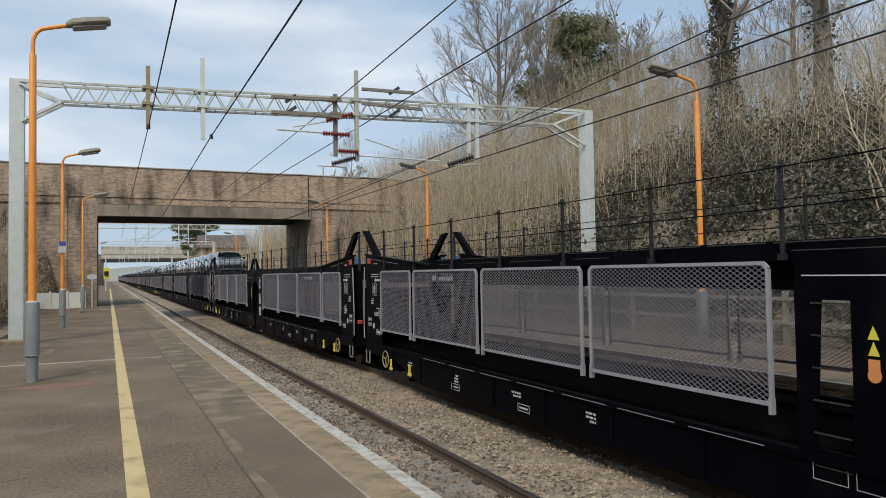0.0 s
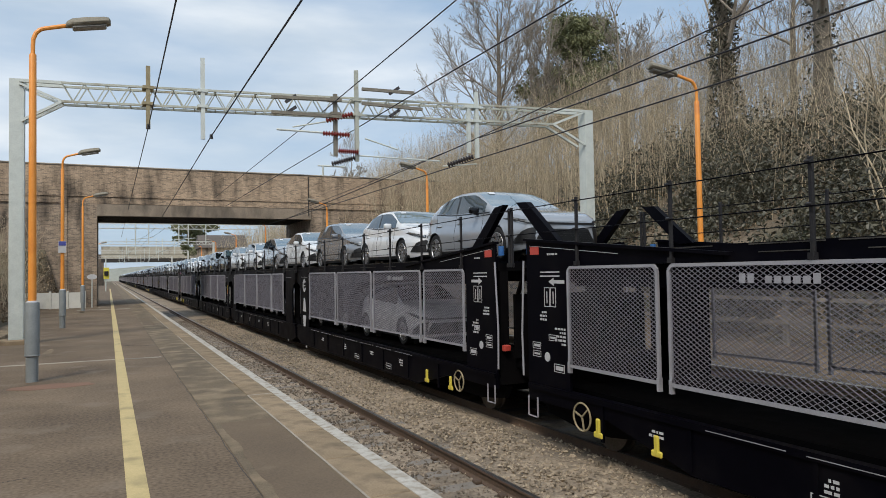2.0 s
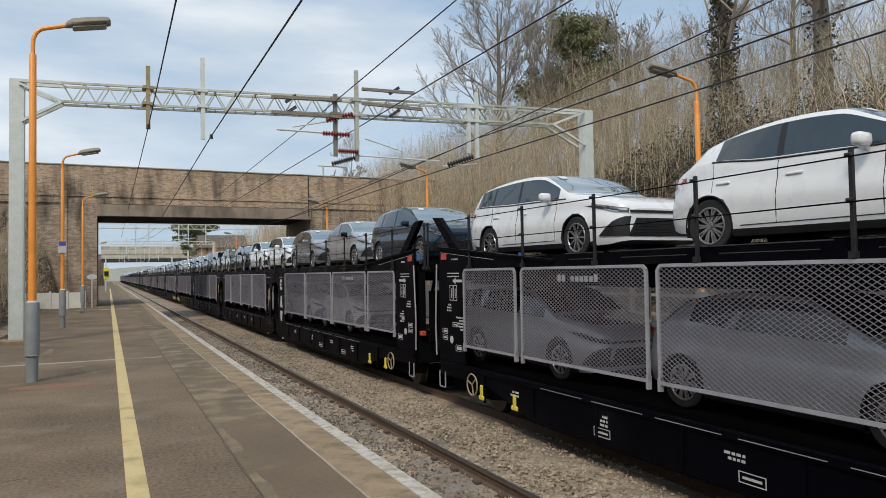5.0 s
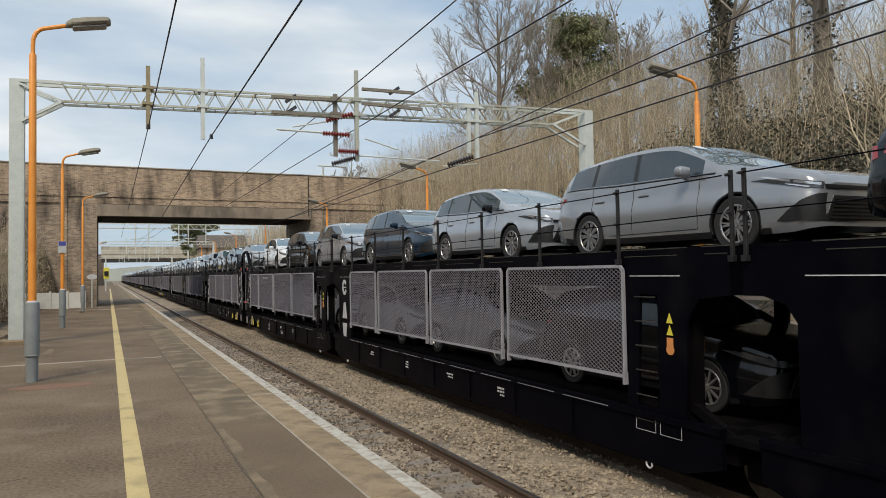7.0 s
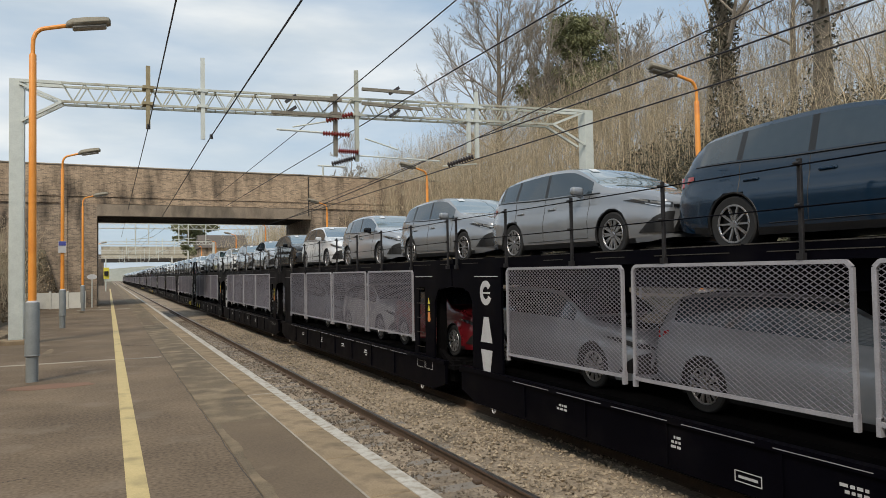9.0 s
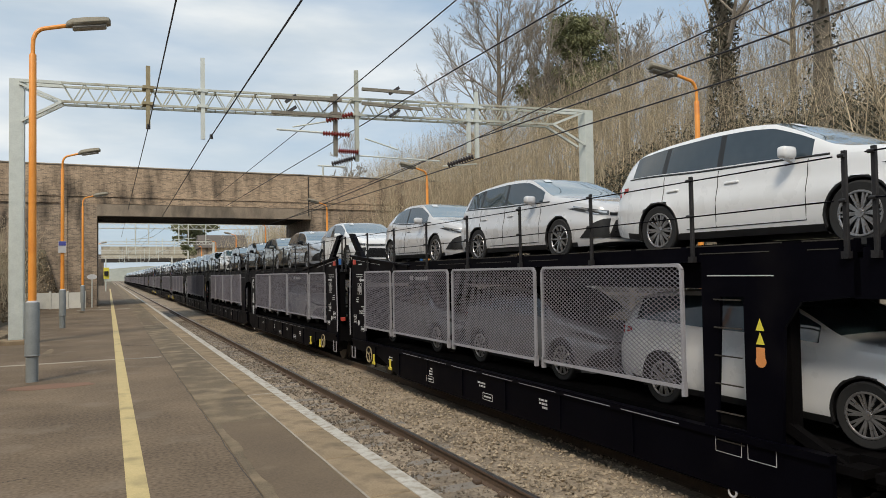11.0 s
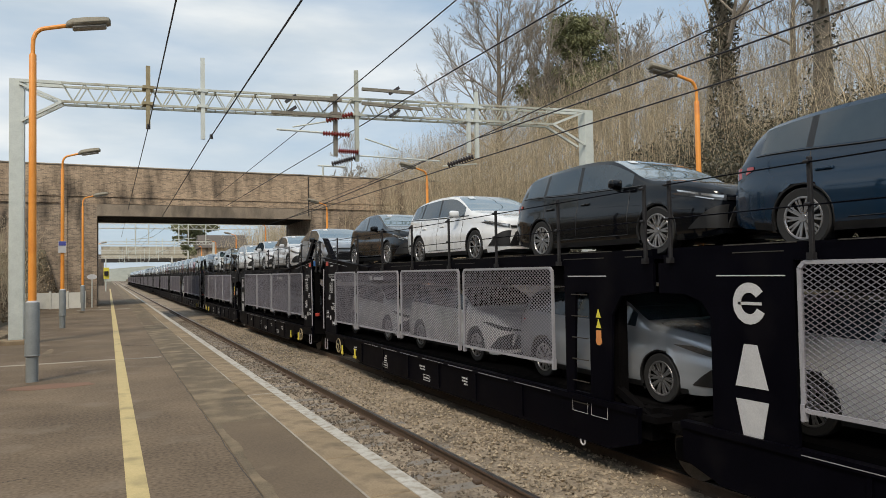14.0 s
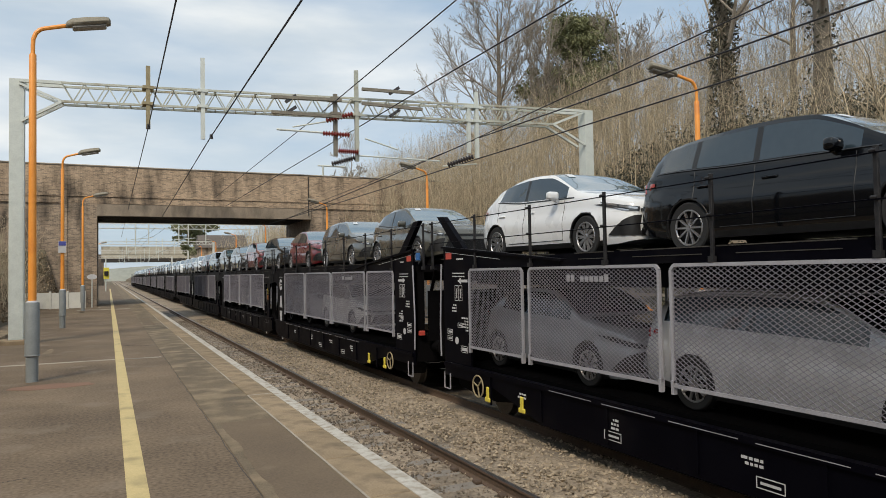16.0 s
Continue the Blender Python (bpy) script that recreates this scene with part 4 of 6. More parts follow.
    # end plates
    for end in ("front", "rear"):
        kind = front if end == "front" else rear
        def Y(v, e=end):
            return v if e == "front" else L - v
        for s in (-1, 1):
            bm = bmesh.new()
            xa, xb = s * 1.33, s * 1.37
            if kind == "T":
                prism(bm, [(Y(0.72), 0.60), (Y(1.80), 0.60), (Y(1.80), 2.64), (Y(4.6), 2.66), (Y(4.6), 2.74), (Y(0.72), 3.08)], "x", xa, xb)
            elif end == "rear":
                prism(bm, [(Y(1.84), 0.30), (Y(0.80), 0.30), (Y(0.80), 2.05), (Y(0.68), 2.22), (Y(0.42), 2.30), (Y(0.02), 2.30), (Y(0.02), 2.66), (Y(1.84), 2.66)], "x", xa, xb)
            elif plain:
                prism(bm, [(Y(1.84), 0.30), (Y(0.80), 0.30), (Y(0.80), 2.0), (Y(0.62), 2.25), (Y(0.02), 2.32), (Y(0.02), 2.66), (Y(1.84), 2.66)], "x", xa, xb)
            else:
                prism(bm, [(Y(1.28), 0.90), (Y(0.86), 0.90), (Y(0.80), 2.0), (Y(0.62), 2.25), (Y(0.02), 2.32), (Y(0.02), 2.66), (Y(1.28), 2.66)], "x", xa, xb)
                prism(bm, [(Y(1.84), 0.30), (Y(0.80), 0.30), (Y(0.86), 0.90), (Y(1.84), 0.90)], "x", xa, xb)
                prism(bm, [(Y(1.84), 0.90), (Y(1.66), 0.90), (Y(1.58), 2.28), (Y(1.28), 2.28), (Y(1.28), 2.66), (Y(1.84), 2.66)], "x", xa, xb)
            ep = part("end_plate", bm, M_WAGON, t, "black steel end plate")
            if far:
                continue
            if kind == "T":
                bm = bmesh.new()
                prism(bm, [(Y(0.70), 3.06), (Y(4.7), 2.72), (Y(4.7), 2.76), (Y(0.70), 3.10)], "x", s * 1.30, s * 1.42)
                part("top_flange", bm, M_WAGON, ep)
                bm = bmesh.new()
                prism(bm, [(Y(1.25), 3.0), (Y(1.6), 3.0), (Y(0.72), 3.68), (Y(0.42), 3.70)], "x", s * 1.26, s * 1.36)
                part("ramp_arm", bm, M_WAGON, t, "black leaning ramp support arm")
                bm = bmesh.new()
                x = s * 1.374
                plate_marks(bm, x, min(Y(1.55), Y(1.25)), 2.82, 1)
                plate_marks(bm, x, min(Y(1.72), Y(1.35)), 1.72, 5)
                plate_marks(bm, x, min(Y(1.25), Y(0.95)), 1.95, 3)
                for a in (0.0, 0.16):
                    y = min(Y(1.5), Y(1.2)) + a
                    for yy, zz, dy, dz in ((y, 2.05, 0.14, 0.01), (y, 2.33, 0.14, 0.01), (y, 2.05, 0.01, 0.28), (y + 0.13, 2.05, 0.01, 0.28), (y + 0.06, 2.1, 0.02, 0.18)):
                        box(bm, x - 0.002, x + 0.002, yy, yy + dy, zz, zz + dz)
                for zz in (2.50, 2.56):
                    y = min(Y(1.6), Y(1.0))
                    box(bm, x - 0.002, x + 0.002, y, y + 0.5, zz, zz + 0.018)
                box(bm, x - 0.002, x + 0.002, Y(1.0) - 0.06, Y(1.0) + 0.06, 0.70, 0.86)
                # long arrow and framed signs
                ya = min(Y(1.72), Y(1.18))
                tip, d = (ya, 1) if end == "front" else (ya + 0.40, -1)
                prism(bm, [(tip + d * 0.12, 2.40), (tip + d * 0.40, 2.40), (tip + d * 0.40, 2.45), (tip + d * 0.12, 2.45)], "x", x - 0.002, x + 0.002)
                prism(bm, [(tip, 2.425), (tip + d * 0.13, 2.365), (tip + d * 0.13, 2.485)], "x", x - 0.002, x + 0.002)
                for z0, z1, yb, w in ((1.40, 1.50, 0.86, 0.22), (1.28, 1.37, 0.86, 0.22), (1.55, 1.64, 1.30, 0.20), (1.10, 1.22, 1.42, 0.26)):
                    yb = min(Y(yb), Y(yb + w))
                    for p0, p1, q0, q1 in ((0, w, z0, z0 + 0.008), (0, w, z1 - 0.008, z1), (0, 0.008, z0, z1), (w - 0.008, w, z0, z1), (0.03, w - 0.04, z0 + 0.03, z1 - 0.03)):
                        box(bm, x - 0.002, x + 0.002, yb + p0, yb + p1, q0, q1)
                prism(bm, [(Y(0.80), 2.985), (Y(2.9), 2.80), (Y(2.9), 2.792), (Y(0.80), 2.977)], "x", x - 0.002, x + 0.002)
                part("stencilling", bm, M_WHITE, ep, "white stencilled marks and lines")["kind"] = "stuff"
                bm = bmesh.new()
                disc(bm, (x - 0.003, Y(1.25), 1.3), "x", 0.07, 0.07, 0.006, 16)
                part("round_mark", bm, M_WHITE, ep, "pale round mark")
                bm = bmesh.new()
                box(bm, x - 0.003, x + 0.003, Y(0.95) - 0.12, Y(0.95) + 0.12, 2.84, 2.96)
                part("red_label", bm, M_SIGN_R, ep, "red and white label")
                # hand wheel and yellow hooks
                bm = bmesh.new()
                ring(bm, (s * 1.40, Y(2.1), 0.56), "x", 0.19, 0.014)
                for a in (0.3, 2.4, 4.5):
                    bar(bm, (s * 1.40, Y(2.1), 0.56), (s * 1.40, Y(2.1) + 0.19 * math.cos(a), 0.56 + 0.19 * math.sin(a)), 0.02)
                part("hand_wheel", bm, M_RUST, t, "dull spoked brake hand wheel")
                for yy in (2.45, 3.55):
                    bm = bmesh.new()
                    bevelled(bm, s * 1.40 - 0.02, s * 1.40 + 0.02, Y(yy) - 0.04, Y(yy) + 0.04, 0.36, 0.60, 0.015)
                    bevelled(bm, s * 1.40 - 0.02, s * 1.40 + 0.02, Y(yy) - 0.09, Y(yy) + 0.09, 0.34, 0.42, 0.015)
                    part("yellow_hook", bm, M_YELLOW, t, "yellow lashing hook")
                bm = bmesh.new()
                y = Y(0.75)
                for a, b in (((y, 0.36), (y, 0.66)), ((Y(1.0), 0.36), (Y(1.0), 0.66)), ((y, 0.36), (Y(1.0), 0.36))):
                    bar(bm, (s * 1.40, *a), (s * 1.40, *b), 0.018)
                part("foot_step", bm, M_FRAME, t, "white step frame")
                # buffers
                b = bmesh.new()
                y = Y(0.72)
                d = -1 if end == "front" else 1
                tube(b, [(s * 0.87, y, 1.0), (s * 0.87, y + d * 0.35, 1.0), (s * 0.87, y + d * 0.36, 1.0), (s * 0.87, y + d * 0.62, 1.0), (s * 0.87, y + d * 0.63, 1.0), (s * 0.87, y + d * 0.66, 1.0)],
                     [0.13, 0.13, 0.08, 0.08, 0.24, 0.23], 18)
                part("buffer", b, M_WAGON_DIRTY, t, "round steel buffer", True)
                bm = bmesh.new()
                disc(bm, (s * 1.28, Y(0.66), 2.86), "z", 0.05, 0.05, 0.16, 12)
                part("hose_cap", bm, M_BLUE_CAP, t, "blue cap")
                part("end_grab", made(tube, [(s * 1.40, Y(0.62), 0.95), (s * 1.40, Y(0.60), 1.6), (s * 1.40, Y(0.68), 2.75)], 0.016, 6), M_FRAME, t, "pale grab rail")
            else:
                if end == "front" and not plain:
                    rung = mesh_of("ladder_rung", made(bar, (s * 1.385, Y(1.66), 0), (s * 1.385, Y(1.30), 0), 0.014), M_STEEL)
                    for k in range(6):
                        part("ladder_rung", rung, None, ep, "worn steel rung" if k == 0 else "").location = (0, 0, 0.75 + k * 0.3)
                    bm = bmesh.new()
                    x = s * 1.376
                    for z in (1.95, 1.81):
                        prism(bm, [(Y(1.13), z), (Y(1.03), z), (Y(1.08), z + 0.12)], "x", x - 0.003, x + 0.003)
                    part("yellow_sign", bm, M_SIGN_Y, ep, "yellow warning triangles")
                    bm = bmesh.new()
                    box(bm, x - 0.003, x + 0.003, Y(1.03), Y(1.13), 1.66, 1.78)
                    disc(bm, (x - 0.002, Y(1.08), 1.64), "x", 0.062, 0.062, 0.008, 14)
                    part("orange_sign", bm, M_SIGN_O, ep, "orange warning label")
                    bm = bmesh.new()
                    for yy in (Y(1.0) + 0.35, Y(1.0) - 0.07):
                        for p, q in (((yy, 0.62), (yy + 0.34, 0.62)), ((yy, 0.78), (yy + 0.34, 0.78)), ((yy, 0.62), (yy, 0.78)), ((yy + 0.34, 0.62), (yy + 0.34, 0.78))):
                            bar(bm, (x, *p), (x, *q), 0.012, 0.006)
                    part("step_outline", bm, M_WHITE, ep, "white outlined step recess")
                elif end == "rear":
                    if rear == "C":
                        x = s * 1.376
                        yc = Y(1.32)
                        bm = bmesh.new()
                        for k in range(20):
                            a0, a1 = 0.62 + k * 0.26, 0.62 + (k + 1) * 0.26
                            q = [(0.11, a0), (0.215, a0), (0.215, a1), (0.11, a1)]
                            prism(bm, [(yc - r * math.cos(a) * 0.95, 2.22 + r * math.sin(a)) for r, a in q], "x", x - 0.003, x + 0.003)
                        box(bm, x - 0.003, x + 0.003, yc - 0.15, yc + 0.14, 2.205, 2.235)
                        prism(bm, [(yc - 0.20, 1.36), (yc - 0.08, 1.80), (yc + 0.08, 1.80), (yc + 0.20, 1.36)], "x", x - 0.003, x + 0.003)
                        prism(bm, [(yc - 0.20, 1.23), (yc + 0.20, 1.23), (yc + 0.10, 0.78), (yc - 0.10, 0.78)], "x", x - 0.003, x + 0.003)
                        part("white_emblem", bm, M_WHITE, ep, "large white painted emblem shapes")
                bm = bmesh.new()
                box(bm, s * 1.374 - 0.002, s * 1.374 + 0.002, min(Y(1.75), Y(0.9)), max(Y(1.75), Y(0.9)), 2.50, 2.512)
                part("white_line", bm, M_WHITE, ep)
                bm = bmesh.new()
                ring(bm, (s * 1.36, Y(1.5), 0.22), "x", 0.05, 0.013, 14)
                part("lashing_ring", bm, M_WHITE, t, "pale lashing ring")
        # headstock and inner frames at the joints
        def ybox(bm, x0, x1, ya, yb, z0, z1, Y=Y):
            box(bm, x0, x1, min(Y(ya), Y(yb)), max(Y(ya), Y(yb)), z0, z1)
        if kind == "T":
            part("headstock", made(ybox, -1.3, 1.3, 0.72, 1.0, 0.66, 1.22), M_WAGON_DIRTY, t, "grimy black headstock")
            part("ramp_beam", made(ybox, -1.3, 1.3, 0.75, 0.9, 2.60, 2.74), M_WAGON_DIRTY, t)
            part("folded_ramp", made(ybox, -1.08, 1.08, 0.56, 0.63, 1.12, 2.20), M_WAGON_DIRTY, t, "black folded bridging ramp")
            for s in (-1, 1):
                part("ramp_stay", made(bar, (s * 1.0, Y(0.6), 2.2), (s * 1.1, Y(0.15), 2.66), 0.06), M_WAGON_DIRTY, t)
                part("stanchion", made(ybox, s * 1.18 - 0.08, s * 1.18 + 0.08, 0.75, 0.95, 1.2, 2.66), M_WAGON_DIRTY, t)
            if not far:
                part("drawbar", made(tube, [(0, Y(0.72), 0.98), (0, Y(0.1), 0.98)], 0.07, 8), M_WAGON_DIRTY, t)
                for x in (-0.5, 0.35):
                    part("brake_hose", made(tube, [(x, Y(0.72), 0.9), (x, Y(0.5), 0.55), (x, Y(0.15), 0.5), (x, Y(-0.1), 0.62)], 0.03, 6), M_TYRE, t, "hanging black brake hose")
                part("red_lamp", made(bevelled, -1.28, -1.16, min(Y(0.60), Y(0.70)), max(Y(0.60), Y(0.70)), 1.24, 1.34, 0.01), M_SIGN_R, t, "small red reflector")
        else:
            part("headstock", made(ybox, -1.2, 1.2, 0.3, 0.5, 0.45, 0.85), M_WAGON_DIRTY, t, "grimy black headstock")
            for s in (-1, 1):
                part("stanchion", made(ybox, s * 1.15 - 0.07, s * 1.15 + 0.07, 0.85, 1.05, 0.8, 2.64), M_WAGON_DIRTY, t)
                if not far:
                    part("strut", made(bar, (s * 1.2, Y(0.9), 1.0), (s * 1.2, Y(0.25), 0.7), 0.1), M_WAGON_DIRTY, t)
    for s in (-1, 1):
        part("deck_beam", made(box, s * 1.12 - 0.05, s * 1.12 + 0.05, y0d + 0.9, y1d - 0.9, 2.36, 2.64), M_WAGON, t, "deep black beam under the upper deck")
    # block added between the wheels to keep light out from under the wagon
    ya, yb = (3.3 if front == "T" else 0.9), (L - 3.3 if rear == "T" else L - 0.9)
    part("underframe", made(box, -1.12, 1.12, ya, yb, 0.27, 0.70), M_WAGON_DIRTY, t, "grimy black underframe")
    for end, yc in (("f", 2.0), ("r", L - 2.0)):
        if (front if end == "f" else rear) == "T":
            for s in (-1, 1):
                bm = bmesh.new()
                prism(bm, [(yc - 1.25, 0.62), (yc - 1.1, 0.40), (yc - 0.35, 0.30), (yc + 0.35, 0.30), (yc + 1.1, 0.40), (yc + 1.25, 0.62)], "x", s * 1.04, s * 1.14)
                part("bogie_frame", bm, M_WAGON_DIRTY, t, "grimy black side frame")
    # grey lettering band on one mesh panel, as plain bars
    if "T" in (front, rear) and not far:
        yl = start + (lens[0] + 0.2 + 0.9 if front == "T" else 2 * 3.04 + 0.9)
        for s in (-1, 1):
            bm = bmesh.new()
            for k in range(9):
                if k != 6:
                    box(bm, s * 1.425 - 0.003, s * 1.425 + 0.003, yl + 0.105 * k, yl + 0.105 * k + 0.075, 2.43, 2.53 if k in (0, 7, 8) else 2.505)
            part("lettering", bm, M_FRAME, t, "grey lettering on the mesh panel")["kind"] = "stuff"
    if front == "T":
        wheelset(t, 2.0)
    if rear == "T":
        wheelset(t, L - 2.0)
    else:
        wheelset(t, L - 0.0)
    return t


# order of the joints along the train, from the front: kind of joint and its place at 0 s
JOINTS = [("P", -12.0), ("C", 2.9), ("T", 17.4), ("C", 31.8), ("T", 46.3), ("C", 60.6), ("P", 75.2), ("C", 90.0), ("T", 104.9), ("C", 119.3), ("P", 134.0), ("C", 148.6),
          ("T", 163.2), ("C", 178.0), ("P", 192.9), ("C", 207.6), ("T", 222.4), ("C", 237.2), ("P", 252.1), ("C", 267.0), ("T", 281.9), ("C", 296.9), ("T", 311.9)]
for i in range(14):
    JOINTS.append(("CPCT"[i % 4], JOINTS[-1][1] + SEC))
MOVING = []


def build_wagons():
    built = {}
    for (ka, ua), (kb, ub) in zip(JOINTS, JOINTS[1:]):
        mid = (ua + ub) / 2 - SEC / 2
        far = ua > 335
        key = (ka, kb, far, ua in (60.6, 252.1), ua in (60.6, 237.2))
        if key in built:
            w = copy_thing(built[key], pose(FAR_TRACK, mid, RAIL_Z))
        else:
            w = built[key] = wagon(*key)
            w.matrix_basis = pose(FAR_TRACK, mid, RAIL_Z)
        MOVING.append((w, mid))


build_wagons()

# ---------------------------------------------------------------- cars on the train
def curve(points, at):
    """A smooth curve through points."""
    px, py = np.array([p[0] for p in points]), np.array([p[1] for p in points])
    d = np.gradient(py, px)
    i = np.clip(np.searchsorted(px, at) - 1, 0, len(px) - 2)
    h = px[i + 1] - px[i]
    f = np.clip((at - px[i]) / h, 0, 1)
    lin = py[i] + (py[i + 1] - py[i]) * f
    her = (2 * f**3 - 3 * f**2 + 1) * py[i] + (f**3 - 2 * f**2 + f) * h * d[i] + (3 * f**2 - 2 * f**3) * py[i + 1] + (f**3 - f**2) * h * d[i + 1]
    return 0.4 * lin + 0.6 * her


SHAPES = {
    "estate": dict(length=4.65, wb=2.68, nose=0.95, rear_glass=(4.12, 4.50), panes=((1.46, 2.62), (2.70, 3.52), (3.60, 4.18)),
                   top=[(0, 0.70), (0.05, 0.775), (0.2, 0.85), (0.5, 0.925), (0.9, 0.985), (1.14, 1.02), (1.26, 1.06), (1.6, 1.25), (1.98, 1.425), (2.3, 1.475), (2.8, 1.495), (3.4, 1.48), (3.9, 1.445), (4.2, 1.39), (4.38, 1.24), (4.52, 1.05), (4.61, 0.92), (4.65, 0.72)],
                   belt=[(0, 0.66), (0.05, 0.725), (0.2, 0.79), (0.5, 0.855), (1.1, 0.925), (1.9, 0.955), (3.0, 0.985), (3.9, 1.03), (4.3, 1.03), (4.5, 0.96), (4.61, 0.86), (4.65, 0.68)],
                   half=[(0, 0.60), (0.03, 0.69), (0.10, 0.775), (0.25, 0.84), (0.5, 0.882), (0.95, 0.897), (1.6, 0.885), (3.0, 0.888), (3.65, 0.898), (4.1, 0.875), (4.4, 0.82), (4.58, 0.74), (4.65, 0.65)],
                   roof=[(0, 0.46), (0.3, 0.66), (1.0, 0.74), (1.26, 0.75), (1.98, 0.655), (2.8, 0.65), (3.7, 0.62), (4.2, 0.60), (4.5, 0.62), (4.65, 0.52)]),
    "hatchback": dict(length=4.37, wb=2.64, nose=0.94, rear_glass=(3.76, 4.16), panes=((1.46, 2.60), (2.68, 3.50)),
                      top=[(0, 0.70), (0.05, 0.775), (0.2, 0.85), (0.5, 0.925), (0.9, 0.985), (1.12, 1.02), (1.24, 1.06), (1.6, 1.25), (1.96, 1.42), (2.3, 1.465), (2.75, 1.475), (3.2, 1.44), (3.6, 1.37), (3.78, 1.32), (4.0, 1.15), (4.2, 0.98), (4.31, 0.87), (4.37, 0.66)],
                      belt=[(0, 0.66), (0.05, 0.725), (0.2, 0.79), (0.5, 0.855), (1.1, 0.925), (1.9, 0.955), (2.9, 0.995), (3.5, 1.06), (3.9, 1.05), (4.2, 0.94), (4.31, 0.83), (4.37, 0.62)],
                      half=[(0, 0.60), (0.03, 0.69), (0.10, 0.775), (0.25, 0.84), (0.5, 0.882), (0.95, 0.897), (1.6, 0.885), (2.8, 0.888), (3.5, 0.90), (3.9, 0.87), (4.2, 0.79), (4.32, 0.72), (4.37, 0.64)],
                      roof=[(0, 0.46), (0.3, 0.66), (1.0, 0.74), (1.24, 0.75), (1.96, 0.65), (2.7, 0.64), (3.3, 0.60), (3.76, 0.57), (4.15, 0.58), (4.37, 0.5)]),
}
SCREEN = (1.25, 1.97)   # where the windscreen begins and ends behind the nose
NL = 11   # points up the side to the shoulder
WHEEL_R, ARCH_R = 0.322, 0.365


def car_surface(s):
    """The shell as a grid of half rings, and the stations along it."""
    L, nose, wb = s["length"], s["nose"], s["wb"]
    cuts = {0.0, L, *SCREEN, *s["rear_glass"], *(v for p in s["panes"] for v in p)}
    ls = set(cuts)
    for v in np.arange(0.02, L, 0.046):
        if min(abs(v - c) for c in cuts) > 0.018:
            ls.add(float(v))
    ls |= {0.008, 0.03, 0.05, 0.08}
    ls = np.array(sorted(ls))
    top, belt, half, roof = (curve(s[k], ls) for k in ("top", "belt", "half", "roof"))
    low = np.interp(ls, [0, 0.25, 0.8, L - 0.9, L - 0.2, L], [0.24, 0.19, 0.17, 0.18, 0.27, 0.34])
    rings = []
    for i, l in enumerate(ls):
        h, b, t, r, z0 = half[i], belt[i], max(top[i], belt[i] + 0.02), roof[i], low[i]
        ring_pts = [(0.0, z0), (h * 0.62, z0)]
        for k in range(NL):
            f = k / (NL - 1)
            bulge = 0.93 + 0.07 * math.sin(math.pi * min(f * 1.15 + 0.08, 1.0)) - (0.02 if f > 0.95 else 0) - (0.012 if 0.28 < f < 0.5 else 0)
            ring_pts.append((h * bulge, z0 + (b - z0) * f))
        sx, sz = ring_pts[-1]
        for f, g in ((0.03, 0.07), (0.36, 0.45), (0.70, 0.82), (0.96, 0.925)):
            ring_pts.append((sx + (r - sx) * f, sz + (t - sz) * g))
        ring_pts += [(r * 0.86, sz + (t - sz) * 0.965), (r * 0.5, sz + (t - sz) * 0.993), (0.0, t)]
        rings.append(ring_pts)
    return ls, rings


